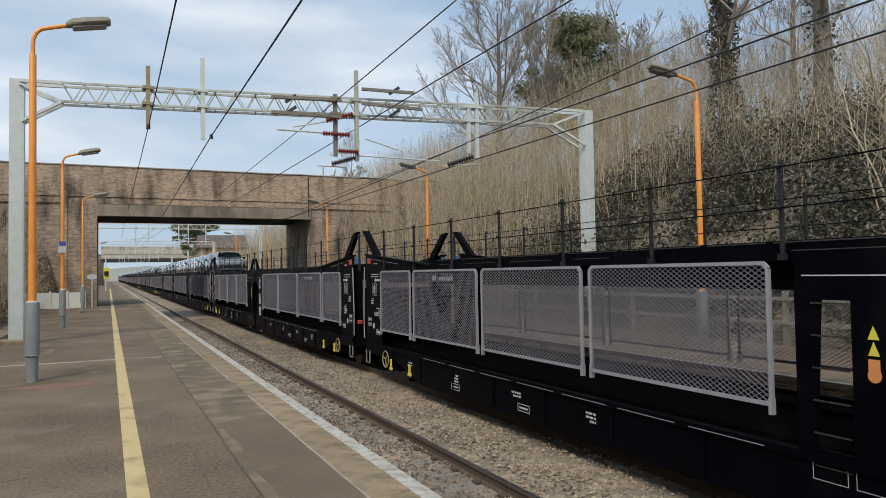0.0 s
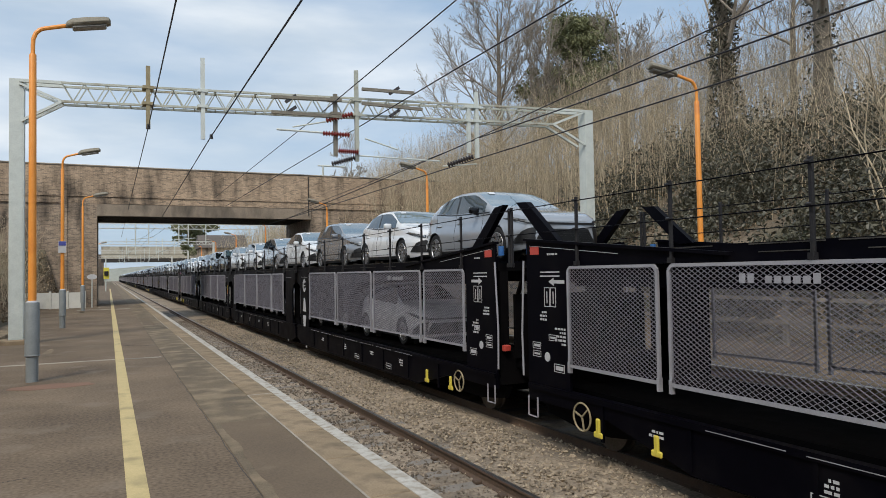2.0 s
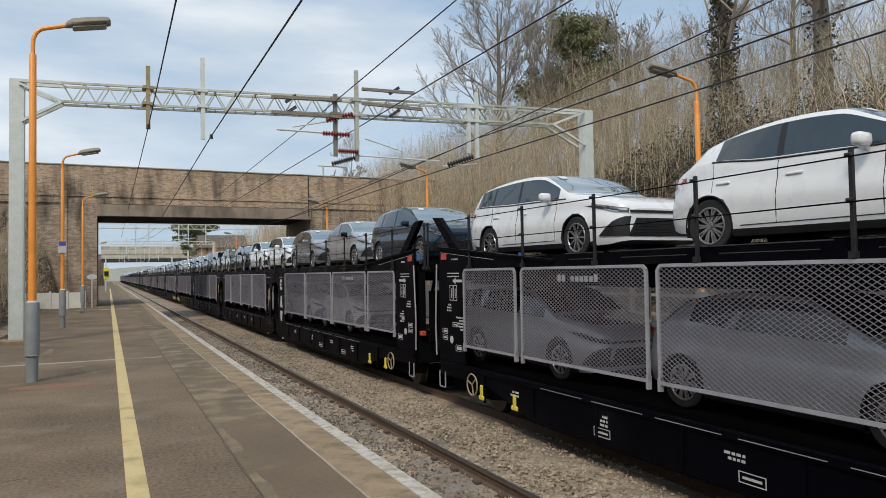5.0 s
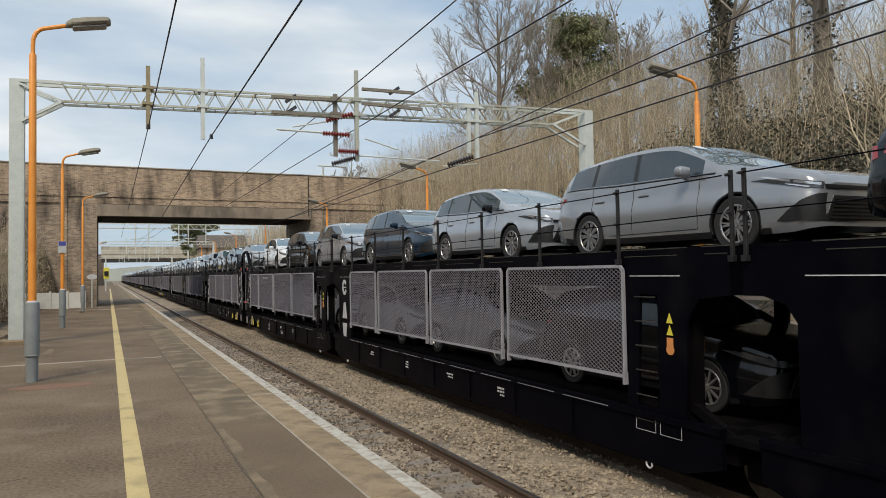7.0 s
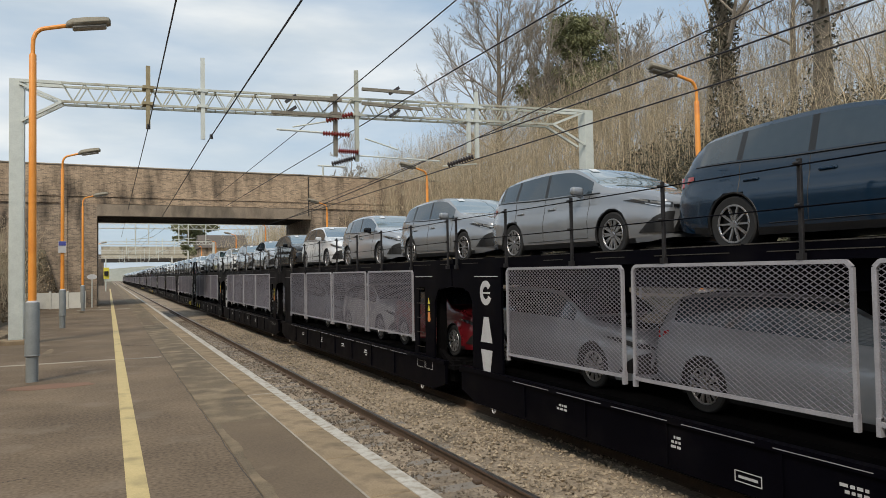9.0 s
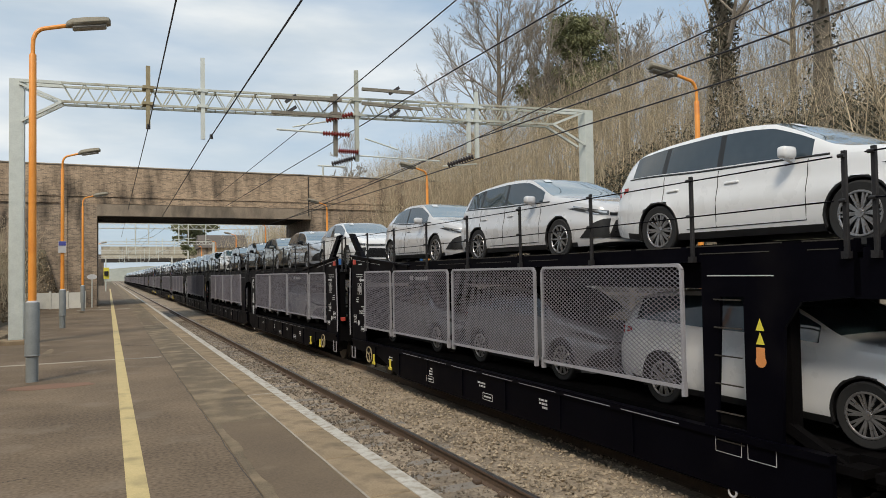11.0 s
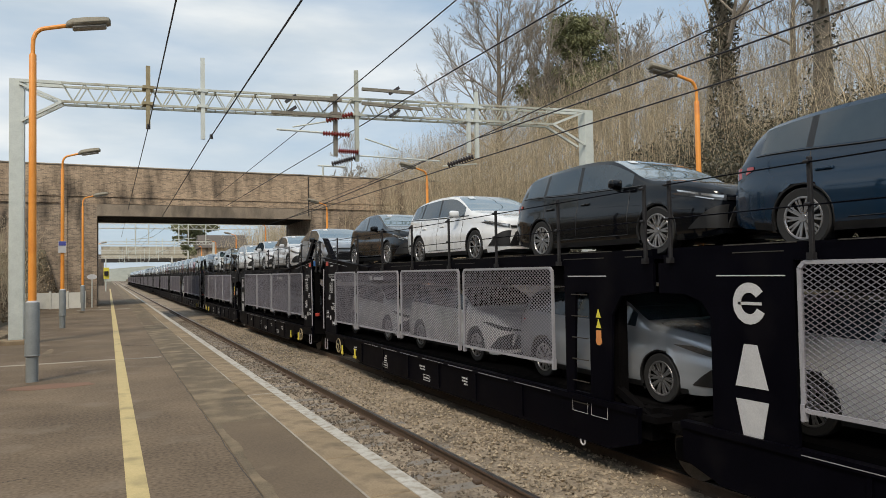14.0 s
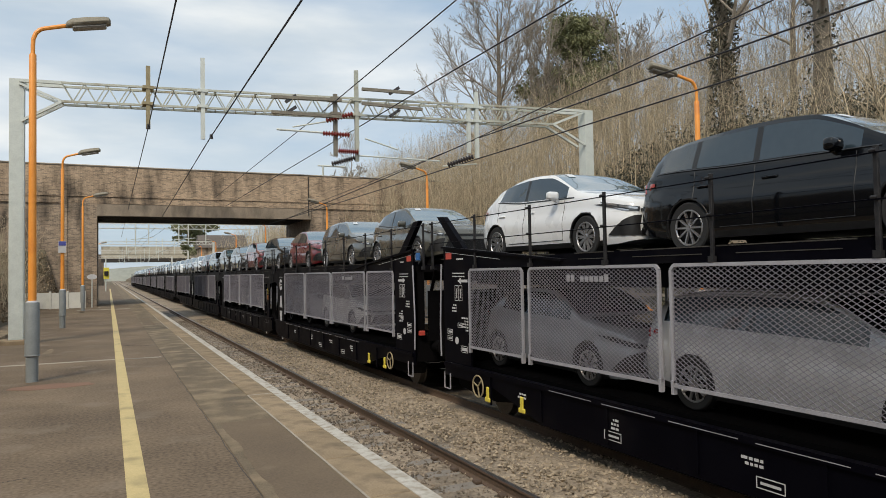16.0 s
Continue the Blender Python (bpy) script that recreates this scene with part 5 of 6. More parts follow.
def car_meshes(kind):
    """All the meshes of one kind of car. The nose points to -y, y = 0 is midway between the axles."""
    s = SHAPES[kind]
    L, wb, nose = s["length"], s["wb"], s["nose"]
    ls, rings = car_surface(s)
    n = len(rings[0])
    y_of = ls - nose - wb / 2
    wheels = (-wb / 2, wb / 2)
    g0, g1 = s["rear_glass"]
    groups = {}

    def zone(i, k):
        l = (ls[i] + ls[i + 1]) / 2
        sh = 2 + NL - 1
        z = (rings[i][k][1] + rings[i][k + 1][1]) / 2
        if k >= sh + 4 and SCREEN[0] < l < SCREEN[1]:
            return "windscreen"
        if k >= sh + 4 and g0 < l < g1:
            return "rear_window"
        if sh + 1 <= k <= sh + 2:
            for j, (a, b) in enumerate(s["panes"]):
                if a < l < b:
                    return "pane%d" % j
        if sh + 1 <= k <= sh + 2 and s["panes"][0][0] < l < s["panes"][-1][1]:
            return "pillar"
        if k <= 2 and 0.5 < l < L - 0.4:
            return "sill"
        return "body"

    def fill(sign, want):
        """Verts and faces of some zones, on one side."""
        bm = bmesh.new()
        vs = {}
        def v(i, k):
            if (i, k) not in vs:
                x, z = rings[i][k]
                y = y_of[i]
                if 1 < k <= 2 + NL:
                    for wy in wheels:
                        d = math.hypot(y - wy, z - WHEEL_R)
                        if d < ARCH_R and d > ARCH_R - 0.062:
                            y, z = wy + (y - wy) * ARCH_R / d, WHEEL_R + (z - WHEEL_R) * ARCH_R / d
                vs[i, k] = bm.verts.new((sign * x, y, z))
            return vs[i, k]
        for i in range(len(ls) - 1):
            for k in range(n - 1):
                if zone(i, k) not in want:
                    continue
                if 1 <= k <= 2 + NL:
                    ins = 0
                    for a, b in ((i, k), (i + 1, k), (i + 1, k + 1), (i, k + 1)):
                        x, z = rings[a][b]
                        if min(math.hypot(y_of[a] - wy, z - WHEEL_R) for wy in wheels) < ARCH_R - 0.062 + 0.0:
                            ins += 1
                    if ins:
                        continue
                q = [v(i, k), v(i + 1, k), v(i + 1, k + 1), v(i, k + 1)]
                try:
                    bm.faces.new(q)
                except ValueError:
                    pass
        return bm

    def both(want, cap=False):
        bm = fill(1, want)
        merge(bm, fill(-1, want))
        if cap:
            for i in (0, len(ls) - 1):
                pts = [(x, y_of[i], z) for x, z in rings[i]] + [(-x, y_of[i], z) for x, z in rings[i][-2:0:-1]]
                bm.faces.new([bm.verts.new(p) for p in pts])
        bmesh.ops.remove_doubles(bm, verts=bm.verts, dist=0.0004)
        return bm

    out = {}
    out["body"] = mesh_of("body", both({"body"}, True), PAINTS["white"][0], True, 0.5)
    out["windscreen"] = mesh_of("windscreen", both({"windscreen"}), M_SCREEN, True, 3)
    out["rear_window"] = mesh_of("rear_window", both({"rear_window"}), M_GLASS, True, 3)
    for sg, nm in ((1, "r"), (-1, "l")):
        for j in range(len(s["panes"])):
            out["pane%d%s" % (j, nm)] = mesh_of("side_window", fill(sg, {"pane%d" % j}), M_GLASS, True, 3)
        out["panes" + nm] = mesh_of("side_window", fill(sg, {"pane0", "pane1", "pane2", "pillar"}), M_GLASS, True, 3)
    # lower grille with its wide mouth, the slim upper one and a pale lip under it
    bm = bmesh.new()
    y = y_of[0]
    prism(bm, [(-0.62, 0.30), (0.62, 0.30), (0.61, 0.36), (0.50, 0.56), (-0.50, 0.56), (-0.61, 0.36)], "y", y - 0.012, y + 0.05)
    for k in range(6):
        box(bm, -0.58 + 0.02 * k, 0.58 - 0.02 * k, y - 0.024, y - 0.012, 0.315 + 0.04 * k, 0.33 + 0.04 * k)
    box(bm, -0.60, 0.60, y - 0.014, y + 0.04, 0.635, 0.672)
    out["grille"] = mesh_of("front_grille", bm, M_BLACK)
    out["sill"] = mesh_of("sill", both({"sill"}), M_BLACK, True, 0.6)
    # arches
    bm = bmesh.new()
    for wy in wheels:
        for sg in (-1, 1):
            pts = [(wy + ARCH_R * math.cos(a), WHEEL_R + ARCH_R * math.sin(a)) for a in np.linspace(-0.35, math.pi + 0.35, 22)]
            for (ya, za), (yb, zb) in zip(pts, pts[1:]):
                q = [bm.verts.new(p) for p in ((sg * 0.52, ya, za), (sg * 0.872, ya, za), (sg * 0.872, yb, zb), (sg * 0.52, yb, zb))]
                bm.faces.new(q)
            c = bm.verts.new((sg * 0.52, wy, WHEEL_R))
            rim = [bm.verts.new((sg * 0.52, wy + ARCH_R * math.cos(a), WHEEL_R + ARCH_R * math.sin(a))) for a in np.linspace(0, 2 * math.pi, 20)]
            for a, b in zip(rim, rim[1:]):
                bm.faces.new((c, a, b))
    box(bm, -0.55, 0.55, -wb / 2 - 0.5, wb / 2 + 0.5, 0.2, 0.45)
    out["arches"] = mesh_of("wheel_housing", bm, M_BLACK, True, 0.7)
    # door lines, handles, mirrors, a label behind the screen
    def side_x(l, z):
        i = int(np.clip(np.searchsorted(ls, l), 1, len(ls) - 1))
        zs, xs = [p[1] for p in rings[i][2:2 + NL]], [p[0] for p in rings[i][2:2 + NL]]
        return float(np.interp(z, zs, xs))
    def patch(bm, sg, stations, lo, hi, off=0.006):
        """A strip laid on the side between two height curves."""
        cols = []
        for j, l in enumerate(stations):
            f = j / (len(stations) - 1)
            za, zb = lo(f), hi(f)
            cols.append([bm.verts.new((sg * (side_x(l, za + (zb - za) * g) + off), l - nose - wb / 2 - (0.006 if l < 1 else -0.006), za + (zb - za) * g)) for g in (0, 0.5, 1)])
        for c0, c1 in zip(cols, cols[1:]):
            for j in (0, 1):
                bm.faces.new((c0[j], c1[j], c1[j + 1], c0[j + 1]))
    lips = bmesh.new()
    lips.from_mesh(out["arches"])
    for sg, nm in ((1, "r"), (-1, "l")):
        bm = bmesh.new()
        # dark swept lamp glass with a bright reflector strip in it
        patch(bm, sg, np.linspace(0.02, 0.74, 18), lambda f: 0.630 + 0.150 * f, lambda f: 0.700 + 0.145 * f - 0.062 * max(f - 0.55, 0) / 0.45)
        out["lampglass" + nm] = mesh_of("headlight", bm, M_LAMP, True, 3)
        bm = bmesh.new()
        patch(bm, sg, np.linspace(0.03, 0.60, 14), lambda f: 0.664 + 0.132 * f, lambda f: 0.692 + 0.126 * f, 0.010)
        patch(bm, sg, np.linspace(0.10, 0.34, 7), lambda f: 0.645 + 0.06 * f, lambda f: 0.662 + 0.055 * f, 0.010)
        out["headlight" + nm] = mesh_of("reflector", bm, M_CHROME, True, 3)
        bm = bmesh.new()
        patch(bm, sg, np.linspace(0.006, 0.40, 13), lambda f: 0.30 + 0.01 * f, lambda f: 0.585 - 0.27 * f ** 1.4)
        out["vent" + nm] = mesh_of("bumper_vent", bm, M_BLACK, True, 3)
        bm = bmesh.new()
        patch(bm, sg, np.linspace(L - 0.40, L - 0.05, 10), lambda f: 0.905 - 0.10 * f, lambda f: 0.945 + 0.02 * f, 0.007)
        out["tail_light" + nm] = mesh_of("tail_light", bm, M_TAIL, True, 3)
        bm = bmesh.new()
        for wy in wheels:
            arc = []
            for a in np.linspace(-0.30, math.pi + 0.30, 24):
                y, z = wy + (ARCH_R - 0.008) * math.cos(a), WHEEL_R + (ARCH_R - 0.008) * math.sin(a)
                arc.append((sg * (side_x(y + nose + wb / 2, z) - 0.012), y, z))
            tube(bm, arc, 0.016, 6)
        merge(lips, bm)
    out["arches"] = mesh_of("wheel_housing", lips, M_BLACK, True, 0.7)
    seams = [1.50, s["panes"][0][1] + 0.05, s["panes"][1][1] + 0.02]
    for sg, nm in ((1, "r"), (-1, "l")):
        bm = fill(sg, {"pillar"})
        for j, l in enumerate(seams):
            zz = np.linspace(0.30 if j < 2 else 0.66, float(np.interp(l, *zip(*s["belt"]))) - 0.01, 9)
            tube(bm, [(sg * (side_x(l, z) + 0.0), l - nose - wb / 2, z) for z in zz], 0.006, 4)
        ll = np.linspace(seams[0], seams[2], 16)
        tube(bm, [(sg * side_x(l, 0.30), l - nose - wb / 2, 0.30) for l in ll[:13]], 0.006, 4)
        ll = np.linspace(s["panes"][0][0] - 0.2, s["panes"][-1][1] + 0.05, 18)
        tube(bm, [(sg * (side_x(l, 2) + 0.001), l - nose - wb / 2, float(curve(s["belt"], np.array([l]))[0]) + 0.012) for l in ll], 0.011, 4)
        out["seams" + nm] = mesh_of("door_seam", bm, M_BLACK)
        bm = bmesh.new()
        for l in (seams[1] - 0.20, seams[2] - 0.16):
            x = side_x(l, 0.80)
            bevelled(bm, sg * x - 0.022, sg * x + 0.022, l - nose - wb / 2 - 0.10, l - nose - wb / 2 + 0.10, 0.785, 0.822, 0.012)
        out["handles" + nm] = mesh_of("door_handle", bm, PAINTS["white"][0])
        bm = bmesh.new()
        yy = 1.66 - nose - wb / 2
        t = bmesh.new()
        box(t, sg * 0.945 - 0.10, sg * 0.945 + 0.10, yy - 0.075, yy + 0.045, 0.945, 1.075)
        bmesh.ops.bevel(t, geom=list(t.edges), offset=0.042, segments=3, affect="EDGES", profile=0.5)
        merge(bm, t)
        bar(bm, (sg * 0.84, yy, 0.93), (sg * 0.95, yy, 0.965), 0.05)
        out["mirror" + nm] = mesh_of("wing_mirror", bm, PAINTS["white"][0], True, 1.0)
    i0, i1 = int(np.argmin(abs(ls - 1.80))), int(np.argmin(abs(ls - 1.93)))
    bm = bmesh.new()
    def on_glass(i, f):
        a, b = rings[i][-3], rings[i][-2]
        return (-(a[0] + (b[0] - a[0]) * f), y_of[i] - 0.008, a[1] + (b[1] - a[1]) * f + 0.008)
    bm.faces.new([bm.verts.new(on_glass(i, f)) for i, f in ((i0, 0.35), (i1, 0.35), (i1, 0.95), (i0, 0.95))])
    out["label"] = mesh_of("windscreen_label", bm, M_FILM)
    # fin on the roof
    bm = bmesh.new()
    lf = 3.35 if kind == "estate" else 2.95
    yy, zt = lf - nose - wb / 2, float(np.interp(lf, *zip(*s["top"])))
    prism(bm, [(yy - 0.09, zt - 0.01), (yy + 0.06, zt - 0.01), (yy + 0.06, zt + 0.05), (yy + 0.03, zt + 0.055)], "x", -0.02, 0.02)
    out["fin"] = mesh_of("aerial_fin", bm, M_BLACK)
    return out


def wheel_meshes(spokes, wide):
    prof = [(0.225, 0.09), (0.245, 0.104), (0.30, 0.10), (0.318, 0.085), (0.322, 0.0), (0.318, -0.085), (0.30, -0.10), (0.225, -0.09)]
    bm = bmesh.new()
    n = 28
    vs = [[bm.verts.new((x, r * math.cos(a), r * math.sin(a))) for r, x in prof] for a in (2 * math.pi * k / n for k in range(n))]
    for k in range(n):
        for j in range(len(prof) - 1):
            bm.faces.new((vs[k][j], vs[(k + 1) % n][j], vs[(k + 1) % n][j + 1], vs[k][j + 1]))
    disc(bm, (-0.02, 0, 0), "x", 0.225, 0.225, 0.04, 24)
    tyre = mesh_of("tyre", bm, M_TYRE, True, 0.7)
    bm = bmesh.new()
    ring(bm, (0.085, 0, 0), "x", 0.215, 0.014, 28, 6)
    ring(bm, (-0.085, 0, 0), "x", 0.215, 0.014, 28, 6)
    for sx in (0.075, -0.075):
        for k in range(spokes):
            for da in ((-0.11, 0.11) if wide else (0.0,)):
                a = 2 * math.pi * k / spokes
                bar(bm, (sx, 0.03 * math.cos(a), 0.03 * math.sin(a)), (sx * 1.1, 0.21 * math.cos(a + da), 0.21 * math.sin(a + da)), 0.016 if wide else 0.030, 0.022)
        disc(bm, (sx - 0.012, 0, 0), "x", 0.045, 0.04, 0.03 if sx > 0 else -0.01, 14)
    return tyre, mesh_of("rim", bm, M_RIM)


WHEELS = [wheel_meshes(10, True), wheel_meshes(10, False)]
CARS = {k: car_meshes(k) for k in SHAPES}


def painted(ob, colour):
    ob.material_slots[0].link = "OBJECT"
    ob.material_slots[0].material = PAINTS[colour][0]
    return ob


def car(kind, colour, u, upper, detail):
    """One car lashed to a deck. detail: 2 all its parts, 1 the main ones, 0 far down the line."""
    ms = CARS[kind]
    deck = "upper" if upper else "lower"
    word = PAINTS[colour][1]
    t = thing("car", "new %s %s car on the %s deck of a wagon" % (word, kind, deck), "car", "cars on the train")
    painted(part("body", ms["body"], None, t), colour)
    part("windscreen", ms["windscreen"], None, t, "tinted windscreen")
    panes = range(len(SHAPES[kind]["panes"]))
    for sd in "lr":
        if detail == 2:
            for j in panes:
                part("side_window", ms["pane%d%s" % (j, sd)], None, t)
        else:
            part("side_window", ms["panes" + sd], None, t)
    if detail:
        part("rear_window", ms["rear_window"], None, t)
        part("front_grille", ms["grille"], None, t, "black front grille")
        part("wheel_housing", ms["arches"], None, t)
        part("sill", ms["sill"], None, t, "black sill")
        for sd in "lr":
            hl = part("headlight", ms["lampglass" + sd], None, t, "dark swept headlight")
            if detail == 2:
                part("reflector", ms["headlight" + sd], None, hl, "bright reflector strip")
            part("tail_light", ms["tail_light" + sd], None, t, "red tail light")
            part("bumper_vent", ms["vent" + sd], None, t, "black corner vent")
    else:
        part("front_grille", ms["grille"], None, t, "black front grille")
    if detail == 2:
        for sd in "lr":
            part("door_seam", ms["seams" + sd], None, t)
            painted(part("door_handle", ms["handles" + sd], None, t), colour)
            painted(part("wing_mirror", ms["mirror" + sd], None, t), colour if colour not in ("silver",) else "black")
        part("windscreen_label", ms["label"], None, t, "white delivery label")
        part("aerial_fin", ms["fin"], None, t)
    tyre, rim = WHEELS[int(u * 7) % 2]
    for wy in (-SHAPES[kind]["wb"] / 2, SHAPES[kind]["wb"] / 2):
        for sx in (-1, 1):
            w = part("wheel", tyre, None, t, "black tyre on alloy wheel")
            w.location = (sx * 0.765, wy, WHEEL_R)
            if detail:
                part("rim", rim, None, w, "machined alloy rim")
    t.matrix_basis = pose(FAR_TRACK, u, RAIL_Z + (2.767 if upper else 0.852))
    MOVING.append((t, u))


def build_cars():
    E, H = "estate", "hatchback"
    # place of the rear axle at 0 s, colour and kind on the upper deck
    row = [(50.2, "silver", H), (54.8, "white", H), (59.4, "grey", E), (64.3, "white", H), (68.9, "silver", E), (73.6, "white", E), (78.4, "white", E), (83.1, "black", H), (87.9, "grey", E),
           (92.8, "silver", H), (97.7, "white", H), (103.0, "white", E), (108.9, "navy", E), (113.6, "silver", H), (118.2, "grey", E),
           (122.8, "white", E), (127.4, "white", E), (132.0, "black", E), (137.1, "grey", E), (142.0, "silver", E), (146.7, "navy", E), (151.7, "silver", E), (156.2, "black", E), (161.0, "white", H),
           (167.1, "silver", H), (171.8, "navy", E), (176.6, "grey", E), (181.2, "grey", E), (186.0, "silver", E), (190.9, "white", E), (195.8, "black", E), (200.8, "silver", H), (205.7, "grey", E), (210.6, "white", E),
           (215.5, "pearl", E), (220.1, "pearl", H), (226.3, "white", H), (231.0, "silver", E), (235.9, "bronze", E), (240.6, "black", E), (245.6, "black", E), (250.4, "white", H), (255.4, "white", E), (260.4, "white", E),
           (265.4, "navy", E), (270.2, "black", E), (275.2, "white", E), (279.9, "black", H), (286.1, "silver", H), (290.8, "pearl", H), (295.5, "pearl", H), (300.3, "white", E), (305.2, "black", E), (309.9, "white", H)]
    rnd = random.Random(11)
    u = 316.2
    k = 0
    while u < 512:
        row.append((u, rnd.choice(("white", "silver", "grey", "black", "white", "navy", "silver", "bronze", "red")), rnd.choice((E, E, H))))
        k += 1
        u += 4.86 if k % 12 else 6.1
    for i, (u, c, kind) in enumerate(row):
        du = SHAPES[kind]["wb"] / 2
        near = u < 322
        car(kind, c, u - du, True, 2 if near else (1 if u < 370 else 0))
        low = "red" if 243 < u < 262 or 180 < u < 183 else "black" if 131 < u < 138 or 234 < u < 242 or 58 < u < 74.5 else rnd.choice(("white", "silver", "white", "grey", "silver", "pearl"))
        if any(k == "T" and abs(u - du - v) < 3.2 for k, v in JOINTS):
            continue
        car(rnd.choice((E, H)) if not near else kind, low, u - du + (0.5 if 74.5 < u < 185 else 0.0), False, 1 if near else 0)


build_cars()

# ---------------------------------------------------------------- plants
def strands(name, paths, radii, material, parent=None, label="", sides=3):
    """Many thin tapered stems in one mesh. paths: (n, k, 3); radii: (n, k)."""
    paths, radii = np.asarray(paths, float), np.asarray(radii, float)
    n, k, _ = paths.shape
    ax = np.gradient(paths, axis=1)
    ax /= np.linalg.norm(ax, axis=2, keepdims=True) + 1e-9
    ref = np.where(np.abs(ax[..., 2:3]) > 0.9, np.array([1.0, 0, 0]), np.array([0, 0, 1.0]))
    s = np.cross(ax, ref)
    s /= np.linalg.norm(s, axis=2, keepdims=True) + 1e-9
    u = np.cross(ax, s)
    a = 2 * np.pi * np.arange(sides) / sides
    v = paths[:, :, None] + radii[:, :, None, None] * (np.cos(a)[:, None] * s[:, :, None] + np.sin(a)[:, None] * u[:, :, None])
    base = (np.arange(n) * k * sides)[:, None, None, None]
    i = (np.arange(k - 1) * sides)[None, :, None, None]
    j = np.arange(sides)[None, None, :, None]
    j2 = (j + 1) % sides
    f = np.concatenate([base + i + j, base + i + j2, base + i + sides + j2, base + i + sides + j], -1).reshape(-1, 4)
    me = bpy.data.meshes.new(name)
    vv = v.reshape(-1, 3)
    me.vertices.add(len(vv))
    me.vertices.foreach_set("co", vv.ravel())
    me.loops.add(f.size)
    me.loops.foreach_set("vertex_index", f.ravel().astype(np.int32))
    me.polygons.add(len(f))
    me.polygons.foreach_set("loop_start", (np.arange(len(f)) * 4).astype(np.int32))
    me.polygons.foreach_set("use_smooth", np.ones(len(f), bool))
    me.update(calc_edges=True)
    me.validate()
    me.materials.append(material)
    ob = new(name, me)
    ob.parent = parent
    if label:
        ob["label"] = label
    return ob


def leaves(name, centres, size, material, parent=None, label="", seed=1, fold=0.3):
    """Many small folded leaves in one mesh."""
    rng = np.random.default_rng(seed)
    n = len(centres)
    a = rng.normal(size=(n, 3))
    a /= np.linalg.norm(a, axis=1, keepdims=True)
    b = np.cross(a, rng.normal(size=(n, 3)))
    b /= np.linalg.norm(b, axis=1, keepdims=True)
    c = np.cross(a, b)
    s = (size * rng.uniform(0.6, 1.4, n))[:, None]
    p = np.asarray(centres)
    v = np.stack([p - a * s, p + b * s * 0.6 + c * s * fold, p + a * s, p - b * s * 0.6 + c * s * fold], 1).reshape(-1, 3)
    f = (np.arange(n)[:, None] * 4 + np.array([0, 1, 2])).tolist() + (np.arange(n)[:, None] * 4 + np.array([0, 2, 3])).tolist()
    me = bpy.data.meshes.new(name)
    me.from_pydata(v.tolist(), [], f)
    me.materials.append(material)
    ob = new(name, me)
    ob.parent = parent
    if label:
        ob["label"] = label
    return ob


def brush(rng, xy, height, lean, k=6, twigs=6, r0=0.016, twig_len=0.32):
    """Bare upright stems with side twigs: two lots of paths and radii."""
    n = len(xy)
    z = np.array([ground_z(x, y) for x, y in xy])
    h = height * rng.uniform(0.55, 1.2, n)
    d = rng.normal(0, lean, (n, 2))
    bend = rng.normal(0, 0.10, (n, 2)) * h[:, None]
    f = np.linspace(0, 1, k)
    P = np.zeros((n, k, 3))
    wob = rng.normal(0, 0.035, (n, k, 2)) * h[:, None, None] * f[None, :, None]
    P[:, :, :2] = xy[:, None] + d[:, None] * h[:, None, None] * f[None, :, None] + bend[:, None] * (f**2)[None, :, None] + wob
    P[:, :, 2] = z[:, None] - 0.1 + h[:, None] * f[None]
    R = (r0 * rng.uniform(0.6, 1.5, n))[:, None] * (1 - 0.8 * f)[None]
    m = n * twigs
    idx = np.repeat(np.arange(n), twigs)
    at = rng.uniform(0.3, 0.97, m)
    q = at * (k - 1)
    i = np.minimum(q.astype(int), k - 2)
    p = P[idx, i] + (P[idx, i + 1] - P[idx, i]) * (q - i)[:, None]
    ang = rng.uniform(0, 2 * np.pi, m)
    up = rng.uniform(0.35, 1.2, m)
    dv = np.stack([np.cos(ang), np.sin(ang), up], 1)
    dv /= np.linalg.norm(dv, axis=1, keepdims=True)
    L = h[idx] * twig_len * (1.1 - at) * rng.uniform(0.5, 1.4, m)
    T = np.stack([p, p + dv * (L * 0.5)[:, None] + rng.normal(0, 0.03, (m, 3)), p + dv * L[:, None] + np.array([0, 0, 0.15]) * L[:, None]], 1)
    tr = np.stack([np.full(m, r0 * 0.36), np.full(m, r0 * 0.28), np.full(m, r0 * 0.1)], 1)
    return (P, R), (T, tr)


